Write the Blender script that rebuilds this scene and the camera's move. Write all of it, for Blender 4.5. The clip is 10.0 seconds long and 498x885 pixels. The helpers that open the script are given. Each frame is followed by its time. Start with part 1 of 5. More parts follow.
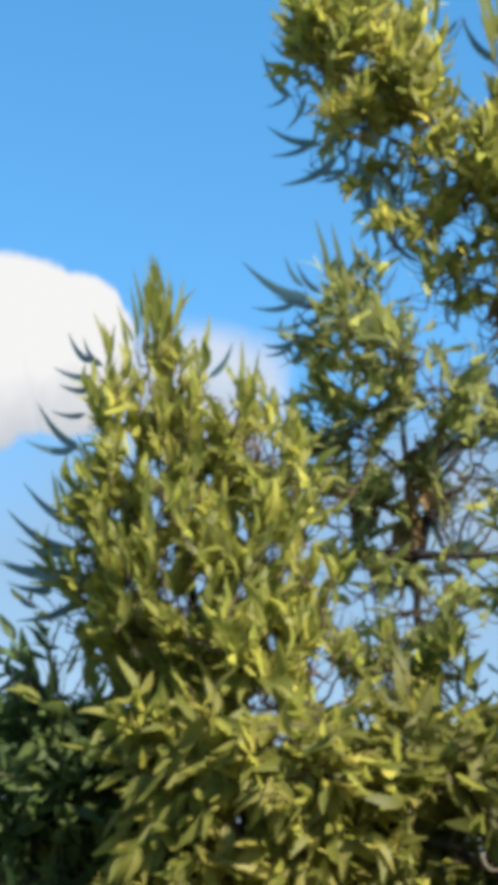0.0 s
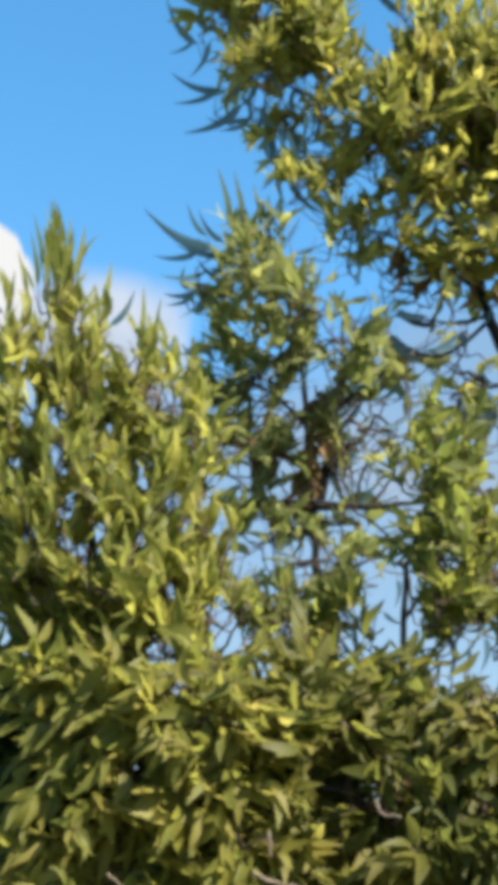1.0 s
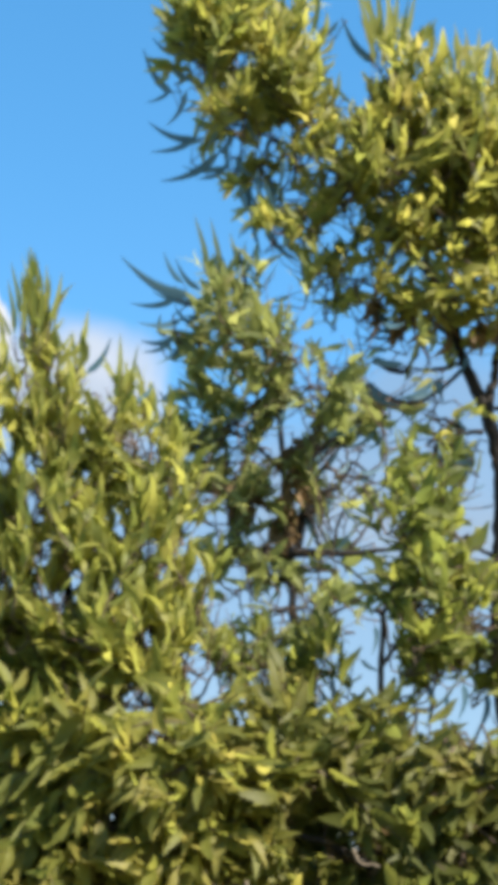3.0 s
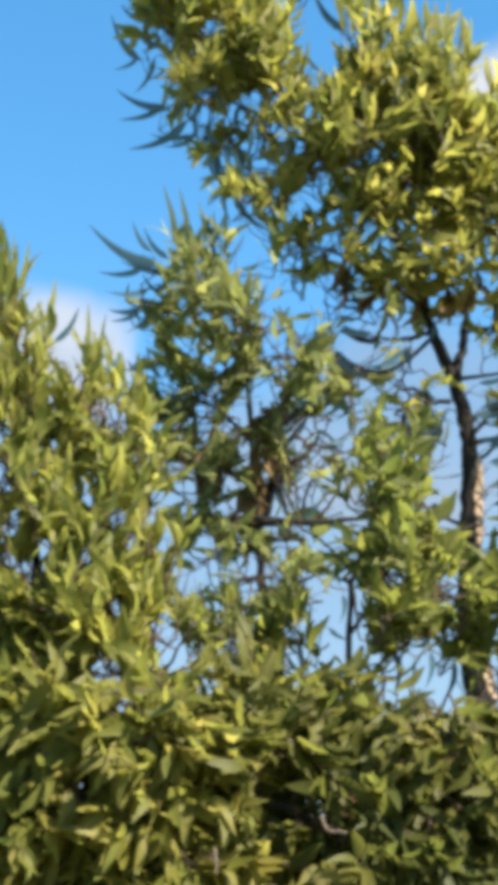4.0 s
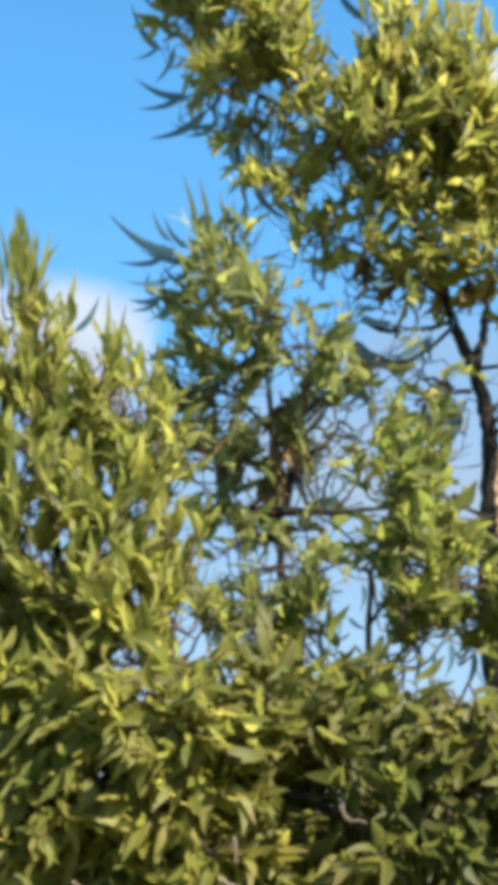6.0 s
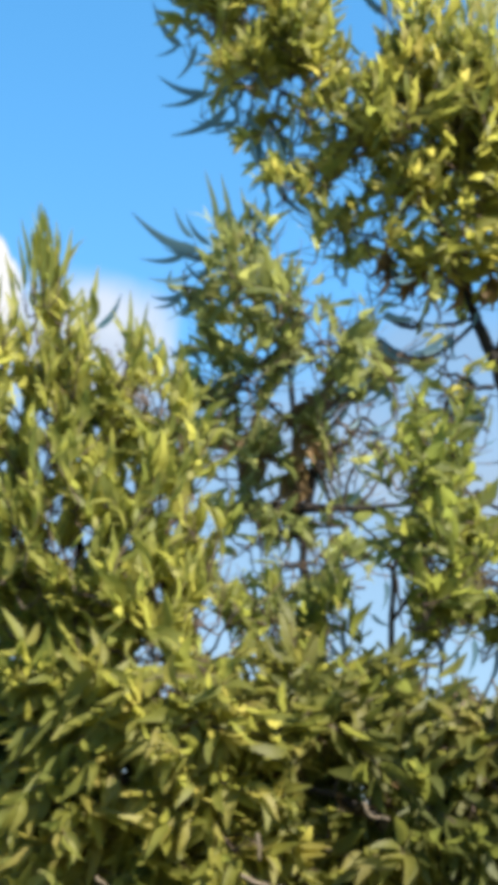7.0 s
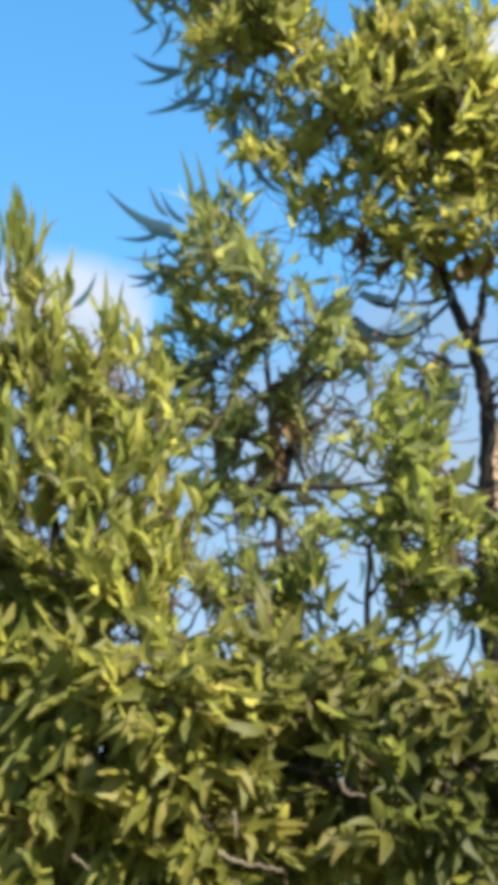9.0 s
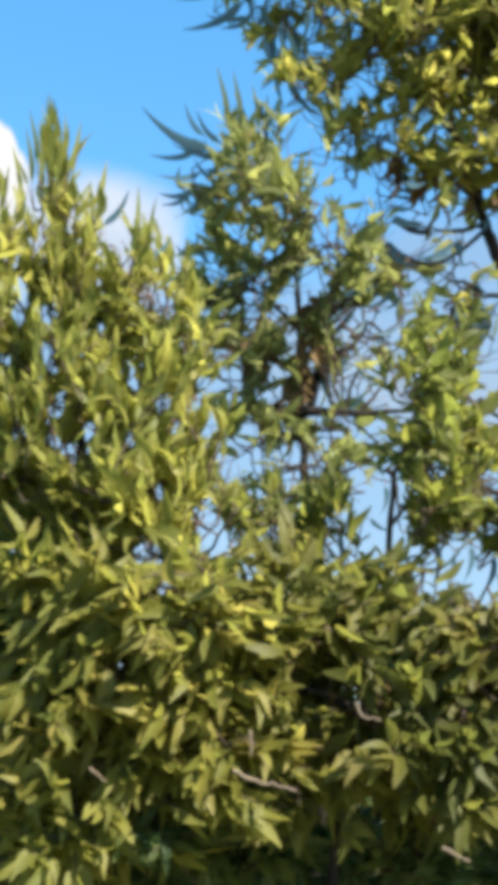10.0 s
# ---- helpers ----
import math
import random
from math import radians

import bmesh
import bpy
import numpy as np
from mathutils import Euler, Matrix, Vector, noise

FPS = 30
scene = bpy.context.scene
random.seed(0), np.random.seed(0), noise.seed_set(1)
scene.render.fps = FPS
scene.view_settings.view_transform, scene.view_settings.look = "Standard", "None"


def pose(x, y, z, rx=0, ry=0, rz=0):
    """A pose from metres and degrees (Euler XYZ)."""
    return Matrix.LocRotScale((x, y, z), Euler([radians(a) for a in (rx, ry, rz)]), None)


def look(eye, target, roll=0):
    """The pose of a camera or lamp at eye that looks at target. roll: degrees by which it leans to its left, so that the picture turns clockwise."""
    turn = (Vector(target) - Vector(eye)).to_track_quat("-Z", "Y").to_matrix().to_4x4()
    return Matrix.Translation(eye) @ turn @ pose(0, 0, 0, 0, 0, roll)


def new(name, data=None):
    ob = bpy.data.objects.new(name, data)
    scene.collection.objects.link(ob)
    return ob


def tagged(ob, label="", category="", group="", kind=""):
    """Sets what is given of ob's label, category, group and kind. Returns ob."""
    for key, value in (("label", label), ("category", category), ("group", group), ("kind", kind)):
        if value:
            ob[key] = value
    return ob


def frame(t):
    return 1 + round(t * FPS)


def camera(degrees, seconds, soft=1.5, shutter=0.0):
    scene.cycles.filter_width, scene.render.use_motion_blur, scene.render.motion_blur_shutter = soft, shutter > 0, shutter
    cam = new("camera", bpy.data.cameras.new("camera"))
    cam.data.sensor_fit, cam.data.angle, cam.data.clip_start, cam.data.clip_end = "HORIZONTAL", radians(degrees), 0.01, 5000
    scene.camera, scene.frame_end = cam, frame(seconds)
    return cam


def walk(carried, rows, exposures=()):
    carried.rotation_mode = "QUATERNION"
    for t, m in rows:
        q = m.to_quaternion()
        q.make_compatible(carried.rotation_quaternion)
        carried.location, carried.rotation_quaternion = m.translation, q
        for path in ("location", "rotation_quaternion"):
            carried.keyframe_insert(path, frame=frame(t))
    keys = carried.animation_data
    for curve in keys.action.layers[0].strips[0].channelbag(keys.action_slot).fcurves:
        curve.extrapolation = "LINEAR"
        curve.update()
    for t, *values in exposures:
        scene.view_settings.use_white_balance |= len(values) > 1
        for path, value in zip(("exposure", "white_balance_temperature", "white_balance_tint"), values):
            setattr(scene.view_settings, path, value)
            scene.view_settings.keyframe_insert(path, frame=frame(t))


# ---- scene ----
PATH = [
    (0, -0.5993, 4.6932, 3.2170, 1.74),
    (0.3, -0.5417, 4.7196, 3.1594, 1.30),
    (0.5, -0.4666, 4.7305, 3.1505, 1.30),
    (0.7, -0.3489, 4.7480, 3.1280, 1.30),
    (1, -0.2853, 4.7697, 3.0725, 1.13),
    (1.2, -0.2774, 4.7681, 3.0794, 1.16),
    (1.5, -0.3043, 4.7321, 3.1858, 1.18),
    (1.7, -0.2539, 4.7175, 3.2374, 1.08),
    (2, -0.2152, 4.7104, 3.2631, 0.72),
    (2.2, -0.2488, 4.7126, 3.2521, 0.79),
    (3.3, -0.2033, 4.7332, 3.1987, 0.77),
    (3.5, -0.2171, 4.7381, 3.1821, 0.81),
    (3.7, -0.1996, 4.7459, 3.1608, 0.67),
    (4, -0.1114, 4.7610, 3.1234, 0.43),
    (4.2, -0.0554, 4.7685, 3.1028, 0.22),
    (4.5, 0.0000, 4.7738, 3.0869, -0.00),
    (4.7, 0.0421, 4.7743, 3.0846, 0.01),
    (5, 0.0465, 4.7674, 3.1065, -0.14),
    (5.3, -0.0263, 4.7642, 3.1172, 0.10),
    (5.5, -0.0763, 4.7649, 3.1131, 0.36),
    (5.8, -0.1252, 4.7658, 3.1071, 0.53),
    (6, -0.1746, 4.7691, 3.0918, 0.69),
    (6.2, -0.2219, 4.7681, 3.0888, 0.93),
    (7.3, -0.2462, 4.7735, 3.0675, 0.82),
    (7.5, -0.1764, 4.7865, 3.0347, 0.54),
    (7.8, -0.1884, 4.7908, 3.0187, 0.49),
    (8, -0.1977, 4.7931, 3.0095, 0.55),
    (8.3, -0.1578, 4.7994, 2.9933, 0.32),
    (8.5, -0.1349, 4.7955, 3.0090, 0.27),
    (8.7, -0.1441, 4.7892, 3.0293, 0.24),
    (9, -0.1688, 4.7920, 3.0170, 0.45),
    (9.3, -0.2246, 4.7809, 3.0465, 0.80),
    (9.5, -0.2454, 4.7827, 3.0373, 0.94),
    (9.7, -0.3137, 4.7897, 3.0003, 1.98),
    (9.8, -0.3116, 4.8068, 2.9406, 2.25),
    (10, -0.2500, 4.8528, 2.7781, 2.53),
]
EYE = (0.0, 0.0, 1.6)
cam = camera(18.0, 10.0, soft=9.4)
walk(cam, [(t, look(EYE, (x, y, z), roll)) for t, x, y, z, roll in PATH],
     exposures=[(0.0, 1.66), (2.0, 1.71), (4.5, 1.77), (6.0, 1.84), (10.0, 1.85)])

# ---- daylight ----
SUN_ELEVATION, SUN_AZIMUTH = radians(43), radians(126)  # azimuth clockwise from the line ahead
world = bpy.data.worlds.new("sky")
scene.world = world
world.use_nodes = True
wn = world.node_tree
sky = wn.nodes.new("ShaderNodeTexSky")
sky.sky_type, sky.sun_disc = "NISHITA", False
sky.sun_elevation, sky.sun_rotation = SUN_ELEVATION, SUN_AZIMUTH
sky.air_density, sky.dust_density, sky.ozone_density = 0.85, 0.05, 1.6
clear_air = wn.nodes.new("ShaderNodeHueSaturation")
clear_air.inputs["Hue"].default_value, clear_air.inputs["Saturation"].default_value, clear_air.inputs["Value"].default_value = 0.494, 1.58, 0.95
even = wn.nodes.new("ShaderNodeGamma")
even.inputs["Gamma"].default_value = 0.69
wn.links.new(sky.outputs["Color"], even.inputs["Color"])
wn.links.new(even.outputs["Color"], clear_air.inputs["Color"])
wn.links.new(clear_air.outputs["Color"], wn.nodes["Background"].inputs["Color"])
wn.nodes["Background"].inputs["Strength"].default_value = 0.14
toward = Vector((math.sin(SUN_AZIMUTH) * math.cos(SUN_ELEVATION), math.cos(SUN_AZIMUTH) * math.cos(SUN_ELEVATION), math.sin(SUN_ELEVATION)))
sun = new("sun", bpy.data.lights.new("sun", "SUN"))
sun.data.energy, sun.data.angle, sun.data.color = 4.7, radians(0.6), (1.0, 0.93, 0.80)
sun.matrix_world = look(toward * 50, (0, 0, 0))


# ---- materials ----
def node(tree, kind, **values):
    n = tree.nodes.new("ShaderNode" + kind)
    for key, value in values.items():
        n.inputs[key.replace("_", " ")].default_value = value
    return n


def ramp(tree, source, stops):
    r = tree.nodes.new("ShaderNodeValToRGB")
    while len(r.color_ramp.elements) < len(stops):
        r.color_ramp.elements.new(0.5)
    for e, (p, c) in zip(r.color_ramp.elements, stops):
        e.position, e.color = p, (*c, 1)
    tree.links.new(source, r.inputs["Fac"])
    return r.outputs["Color"]


def leaf_material(name, stops, joined, glow=0.56, rough=0.56):
    """Leaf blades: each takes its own shade, with patches over the crown, a gloss and light that shines through."""
    m = bpy.data.materials.new(name)
    m.use_nodes = True
    t = m.node_tree
    if joined:
        shade = t.nodes.new("ShaderNodeNewGeometry").outputs["Random Per Island"]
    else:
        shade = t.nodes.new("ShaderNodeObjectInfo").outputs["Random"]
    place = t.nodes.new("ShaderNodeNewGeometry").outputs["Position"]
    patch, grain = node(t, "TexNoise", Scale=3.5, Detail=2.0), node(t, "TexNoise", Scale=70.0, Detail=3.0)
    t.links.new(place, patch.inputs["Vector"])
    t.links.new(place, grain.inputs["Vector"])
    add = t.nodes.new("ShaderNodeMath")
    add.operation = "MULTIPLY_ADD"
    t.links.new(patch.outputs["Fac"], add.inputs[0])
    add.inputs[1].default_value = 0.9
    half = t.nodes.new("ShaderNodeMath")
    half.operation = "MULTIPLY_ADD"
    t.links.new(shade, half.inputs[0])
    half.inputs[1].default_value, half.inputs[2].default_value = 0.48, -0.22
    t.links.new(half.outputs[0], add.inputs[2])
    fine = t.nodes.new("ShaderNodeMath")
    fine.operation = "MULTIPLY_ADD"
    t.links.new(grain.outputs["Fac"], fine.inputs[0])
    fine.inputs[1].default_value = 0.22
    t.links.new(add.outputs[0], fine.inputs[2])
    colour = ramp(t, fine.outputs[0], stops)
    p = t.nodes["Principled BSDF"]
    p.inputs["Roughness"].default_value = rough
    p.inputs["Specular IOR Level"].default_value = 0.32
    t.links.new(colour, p.inputs["Base Color"])
    bump = node(t, "Bump", Strength=0.35, Distance=0.004)
    t.links.new(grain.outputs["Fac"], bump.inputs["Height"])
    t.links.new(bump.outputs["Normal"], p.inputs["Normal"])
    shine = t.nodes.new("ShaderNodeBsdfTranslucent")
    warm = node(t, "HueSaturation", Hue=0.50, Saturation=1.0, Value=2.05)
    t.links.new(colour, warm.inputs["Color"])
    t.links.new(warm.outputs["Color"], shine.inputs["Color"])
    mix = t.nodes.new("ShaderNodeMixShader")
    mix.inputs[0].default_value = glow
    t.links.new(p.outputs[0], mix.inputs[1])
    t.links.new(shine.outputs[0], mix.inputs[2])
    t.links.new(mix.outputs[0], t.nodes["Material Output"].inputs["Surface"])
    return m


def rough_material(name, stops, scale, stretch=(1, 1, 1), bump_by=0.5, rough=0.85):
    """Bark, earth and dry twigs: two scales of noise through a ramp, with relief."""
    m = bpy.data.materials.new(name)
    m.use_nodes = True
    t = m.node_tree
    place = t.nodes.new("ShaderNodeNewGeometry").outputs["Position"]
    mapping = t.nodes.new("ShaderNodeMapping")
    mapping.inputs["Scale"].default_value = stretch
    t.links.new(place, mapping.inputs["Vector"])
    big, small = node(t, "TexNoise", Scale=scale, Detail=4.0), node(t, "TexNoise", Scale=scale * 7, Detail=5.0)
    for n in (big, small):
        t.links.new(mapping.outputs[0], n.inputs["Vector"])
    mix = t.nodes.new("ShaderNodeMath")
    mix.operation = "MULTIPLY_ADD"
    t.links.new(small.outputs["Fac"], mix.inputs[0])
    mix.inputs[1].default_value = 0.5
    less = t.nodes.new("ShaderNodeMath")
    less.operation = "MULTIPLY_ADD"
    t.links.new(big.outputs["Fac"], less.inputs[0])
    less.inputs[1].default_value, less.inputs[2].default_value = 1.0, -0.25
    t.links.new(less.outputs[0], mix.inputs[2])
    p = t.nodes["Principled BSDF"]
    p.inputs["Roughness"].default_value = rough
    p.inputs["Specular IOR Level"].default_value = 0.2
    t.links.new(ramp(t, mix.outputs[0], stops), p.inputs["Base Color"])
    b = node(t, "Bump", Strength=bump_by, Distance=0.01)
    t.links.new(small.outputs["Fac"], b.inputs["Height"])
    t.links.new(b.outputs["Normal"], p.inputs["Normal"])
    return m


def cloud_material(name, light, grey, seed, puff, cover=1.0, rim=0.24):
    """A far cloud: soft at its rim, out of noise over the sheet's own extent; it glows, its bright top and grey base
    put into the colour.
    """
    m = bpy.data.materials.new(name)
    m.use_nodes = True
    t = m.node_tree
    t.nodes.remove(t.nodes["Principled BSDF"])
    co = t.nodes.new("ShaderNodeTexCoord").outputs["Generated"]
    wob, lump = node(t, "TexNoise", Scale=puff, Detail=3.0, Roughness=0.45), node(t, "TexNoise", Scale=puff * 0.8, Detail=3.0)
    shift = t.nodes.new("ShaderNodeMapping")
    shift.inputs["Location"].default_value = (seed, seed * 0.7, 0)
    t.links.new(co, shift.inputs["Vector"])
    for n in (wob, lump):
        t.links.new(shift.outputs[0], n.inputs["Vector"])
    centre = t.nodes.new("ShaderNodeMapping")
    centre.inputs["Location"].default_value = (-1.0, -1.0, 0)
    centre.inputs["Scale"].default_value = (2, 2, 0)
    t.links.new(co, centre.inputs["Vector"])
    far = t.nodes.new("ShaderNodeVectorMath")
    far.operation = "LENGTH"
    t.links.new(centre.outputs[0], far.inputs[0])
    body = t.nodes.new("ShaderNodeMath")
    body.operation = "MULTIPLY_ADD"
    t.links.new(wob.outputs["Fac"], body.inputs[0])
    body.inputs[1].default_value = 0.55
    edge = t.nodes.new("ShaderNodeMath")
    edge.operation = "SUBTRACT"
    edge.inputs[0].default_value = 0.58
    t.links.new(far.outputs["Value"], edge.inputs[1])
    t.links.new(edge.outputs[0], body.inputs[2])
    alpha = t.nodes.new("ShaderNodeMapRange")
    alpha.interpolation_type = "SMOOTHSTEP"
    alpha.inputs["From Min"].default_value, alpha.inputs["From Max"].default_value, alpha.inputs["To Max"].default_value = 0.05, rim, cover
    t.links.new(body.outputs[0], alpha.inputs["Value"])
    sep = t.nodes.new("ShaderNodeSeparateXYZ")
    t.links.new(co, sep.inputs[0])
    tone = t.nodes.new("ShaderNodeMath")
    tone.operation = "MULTIPLY_ADD"
    t.links.new(lump.outputs["Fac"], tone.inputs[0])
    tone.inputs[1].default_value = 0.8
    t.links.new(sep.outputs["Y"], tone.inputs[2])
    colour = ramp(t, tone.outputs[0], [(0.55, grey), (0.95, light)])
    glow, clear, mix = t.nodes.new("ShaderNodeEmission"), t.nodes.new("ShaderNodeBsdfTransparent"), t.nodes.new("ShaderNodeMixShader")
    t.links.new(colour, glow.inputs["Color"])
    t.links.new(alpha.outputs[0], mix.inputs[0])
    t.links.new(clear.outputs[0], mix.inputs[1])
    t.links.new(glow.outputs[0], mix.inputs[2])
    t.links.new(mix.outputs[0], t.nodes["Material Output"].inputs["Surface"])
    return m


# Bark darkened to the tone of its shaded side.
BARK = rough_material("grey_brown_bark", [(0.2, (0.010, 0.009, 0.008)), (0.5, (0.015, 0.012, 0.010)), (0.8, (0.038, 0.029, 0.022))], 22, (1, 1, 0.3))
TWIG = rough_material("young_twig", [(0.25, (0.03, 0.022, 0.018)), (0.75, (0.12, 0.08, 0.055))], 30)
# Pale tan that paints the sunlit side of the trunk.
SUNLIT_BARK = rough_material("sunlit_bark", [(0.2, (0.16, 0.11, 0.07)), (0.5, (0.27, 0.19, 0.125)), (0.85, (0.36, 0.27, 0.18))], 14, (1, 1, 0.35), 0.3)
DRY = rough_material("dry_wood", [(0.2, (0.09, 0.066, 0.042)), (0.8, (0.21, 0.165, 0.12))], 25)
# Ground tone lightened to bounce fill light up into the leaves.
EARTH = rough_material("dry_grass", [(0.2, (0.055, 0.065, 0.03)), (0.5, (0.12, 0.115, 0.052)), (0.8, (0.21, 0.18, 0.10))], 6)
YELLOW_GREEN = [(0.0, (0.081, 0.097, 0.030)), (0.35, (0.145, 0.159, 0.035)), (0.65, (0.207, 0.203, 0.041)), (1.0, (0.256, 0.235, 0.057))]
OLIVE = [(0.0, (0.079, 0.096, 0.027)), (0.35, (0.142, 0.151, 0.031)), (0.7, (0.212, 0.201, 0.039)), (1.0, (0.266, 0.220, 0.060))]
GREY_GREEN = [(0.0, (0.056, 0.074, 0.026)), (0.4, (0.110, 0.125, 0.038)), (0.75, (0.163, 0.171, 0.048)), (1.0, (0.219, 0.203, 0.069))]
FRESH_GREEN = [(0.0, (0.055, 0.070, 0.019)), (0.35, (0.098, 0.113, 0.023)), (0.65, (0.138, 0.145, 0.026)), (1.0, (0.180, 0.172, 0.038))]
HANGING_GREEN = [(0.0, (0.066, 0.080, 0.023)), (0.35, (0.119, 0.127, 0.026)), (0.7, (0.179, 0.172, 0.033)), (1.0, (0.240, 0.196, 0.052))]
DEEP_GREEN = [(0.0, (0.041, 0.052, 0.015)), (0.4, (0.081, 0.088, 0.018)), (0.75, (0.129, 0.124, 0.024)), (1.0, (0.165, 0.139, 0.040))]
# Leaf green darkened to stand for shade under and behind the trees.
SHADE_GREEN = [(0.0, (0.016, 0.032, 0.012)), (0.4, (0.035, 0.062, 0.02)), (0.75, (0.08, 0.105, 0.03)), (1.0, (0.17, 0.17, 0.05))]
SHADE_BLUE = [(0.0, (0.034, 0.079, 0.110)), (0.5, (0.053, 0.110, 0.146)), (1.0, (0.094, 0.154, 0.168))]  # horn leaves against the sky, dark bluish shade put into their colour
BROWN = [(0.0, (0.052, 0.032, 0.013)), (0.5, (0.109, 0.067, 0.026)), (1.0, (0.184, 0.114, 0.046))]

WITHERED = leaf_material("withered_leaf", BROWN, False, glow=0.3, rough=0.7)


# ---- meshes ----
def mesh_of(name, verts, faces, material, smooth=True):
    me = bpy.data.meshes.new(name)
    me.from_pydata([tuple(v) for v in verts], [], faces)
    me.materials.append(material)
    if smooth:
        me.polygons.foreach_set("use_smooth", [True] * len(me.polygons))
    me.update()
    return me


def part(name, me, parent, label="", kind=""):
    ob = new(name, me)
    ob.parent = parent
    return tagged(ob, label, kind=kind)


def blade(width, bow, fold, wave, rows=7, full=0.85, sickle=0.0):
    """A lance-shaped leaf one long along y, on a short stalk: folded along its midrib, bowed, waved and bent like a sickle."""
    verts, faces = [], []
    for i in range(rows):
        s = i / (rows - 1)
        w = width * (0.06 + math.sin(math.pi * min(1, 0.06 + 0.94 * s) ** full) ** 0.9) * (1 - 0.15 * s) if 0 < i < rows - 1 else width * 0.06
        y, z = s * (1 - 0.25 * abs(bow) * s), bow * s * s
        x = wave * math.sin(s * 4.5) * 0.06 + sickle * 4 * s * (1 - s)
        verts += [(x - w, y, z + fold * w), (x, y, z), (x + w, y, z + fold * w)]
    for i in range(rows - 1):
        a = 3 * i
        faces += [(a, a + 1, a + 4, a + 3), (a + 1, a + 2, a + 5, a + 4)]
    return np.array(verts), faces


BLADES = [blade(0.122, 0.2, 0.25, 1.0, sickle=0.06), blade(0.126, -0.25, 0.3, -1.0, sickle=-0.07), blade(0.142, 0.15, 0.2, 1.2), blade(0.132, -0.5, 0.25, -1.4, sickle=0.05), blade(0.124, 0.45, 0.3, 1.6, sickle=-0.06),
          blade(0.065, 0.2, 0.3, 0.8, full=0.6), blade(0.06, -0.2, 0.35, -1.0, full=0.6), blade(0.07, 0.35, 0.3, 0.5, full=0.6),
          blade(0.08, 0.02, 0.12, 0.3, full=0.55, sickle=0.085), blade(0.08, 0.02, 0.12, -0.3, full=0.55, sickle=-0.085), blade(0.056, 0.03, 0.12, 0.4, full=0.6),
          blade(0.068, 0.02, 0.12, 0.3, full=0.5, sickle=0.085), blade(0.068, 0.02, 0.12, -0.3, full=0.5, sickle=-0.085), blade(0.044, 0.03, 0.12, 0.4, full=0.6)]
HORNS = (8, 9, 11, 12)  # the blades bent like a sickle, coloured as if in shade


def tube(points, radii, sides):
    """A tapered limb through the points, closed at its tip."""
    pts = [Vector(p) for p in points]
    verts, faces = [], []
    for i, p in enumerate(pts):
        along = (pts[min(i + 1, len(pts) - 1)] - pts[max(i - 1, 0)]).normalized()
        a = along.cross(Vector((0.3, 1, 0.1))).normalized()
        b = along.cross(a)
        for k in range(sides):
            th = 2 * math.pi * k / sides
            verts.append(p + (a * math.cos(th) + b * math.sin(th)) * radii[i])
    for i in range(len(pts) - 1):
        for k in range(sides):
            j = (k + 1) % sides
            faces.append((i * sides + k, i * sides + j, (i + 1) * sides + j, (i + 1) * sides + k))
    faces.append(tuple(range(len(verts) - sides, len(verts))))
    return verts, faces


def bend(points, steps, knots=0.0, rng=None):
    """A smooth line through the points, with a little unevenness."""
    pts = [Vector(p) for p in points]
    out = []
    for i in range(len(pts) - 1):
        a, b = pts[i], pts[i + 1]
        ta = (b - pts[i - 1]) * 0.5 if i else b - a
        tb = (pts[i + 2] - a) * 0.5 if i + 2 < len(pts) else b - a
        for k in range(steps):
            s = k / steps
            p = a * (2 * s**3 - 3 * s**2 + 1) + ta * (s**3 - 2 * s**2 + s) + b * (3 * s**2 - 2 * s**3) + tb * (s**3 - s**2)
            if knots and (i or k):
                p = p + Vector(rng.normal(0, knots, 3))
            out.append(p)
    return out + [pts[-1]]


def taper(n, start, end):
    return [start + (end - start) * (i / (n - 1)) ** 0.8 for i in range(n)]


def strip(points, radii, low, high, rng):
    """A shell over one side of a trunk between two heights, uneven at its edges; it paints sunlight there."""
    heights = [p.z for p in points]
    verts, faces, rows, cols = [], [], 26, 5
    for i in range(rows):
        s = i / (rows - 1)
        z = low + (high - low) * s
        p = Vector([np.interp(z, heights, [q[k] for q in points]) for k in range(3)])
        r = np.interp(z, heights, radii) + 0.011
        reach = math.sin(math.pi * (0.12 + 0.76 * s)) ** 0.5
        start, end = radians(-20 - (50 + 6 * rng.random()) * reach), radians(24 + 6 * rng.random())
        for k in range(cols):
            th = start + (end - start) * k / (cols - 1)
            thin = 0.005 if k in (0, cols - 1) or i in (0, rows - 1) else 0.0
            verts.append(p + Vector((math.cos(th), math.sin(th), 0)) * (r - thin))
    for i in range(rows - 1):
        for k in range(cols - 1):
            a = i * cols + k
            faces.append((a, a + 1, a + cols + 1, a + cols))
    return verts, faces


def joined(pieces):
    verts, faces, at = [], [], 0
    for v, f in pieces:
        verts += list(v)
        faces += [tuple(i + at for i in face) for face in f]
        at += len(v)
    return verts, faces


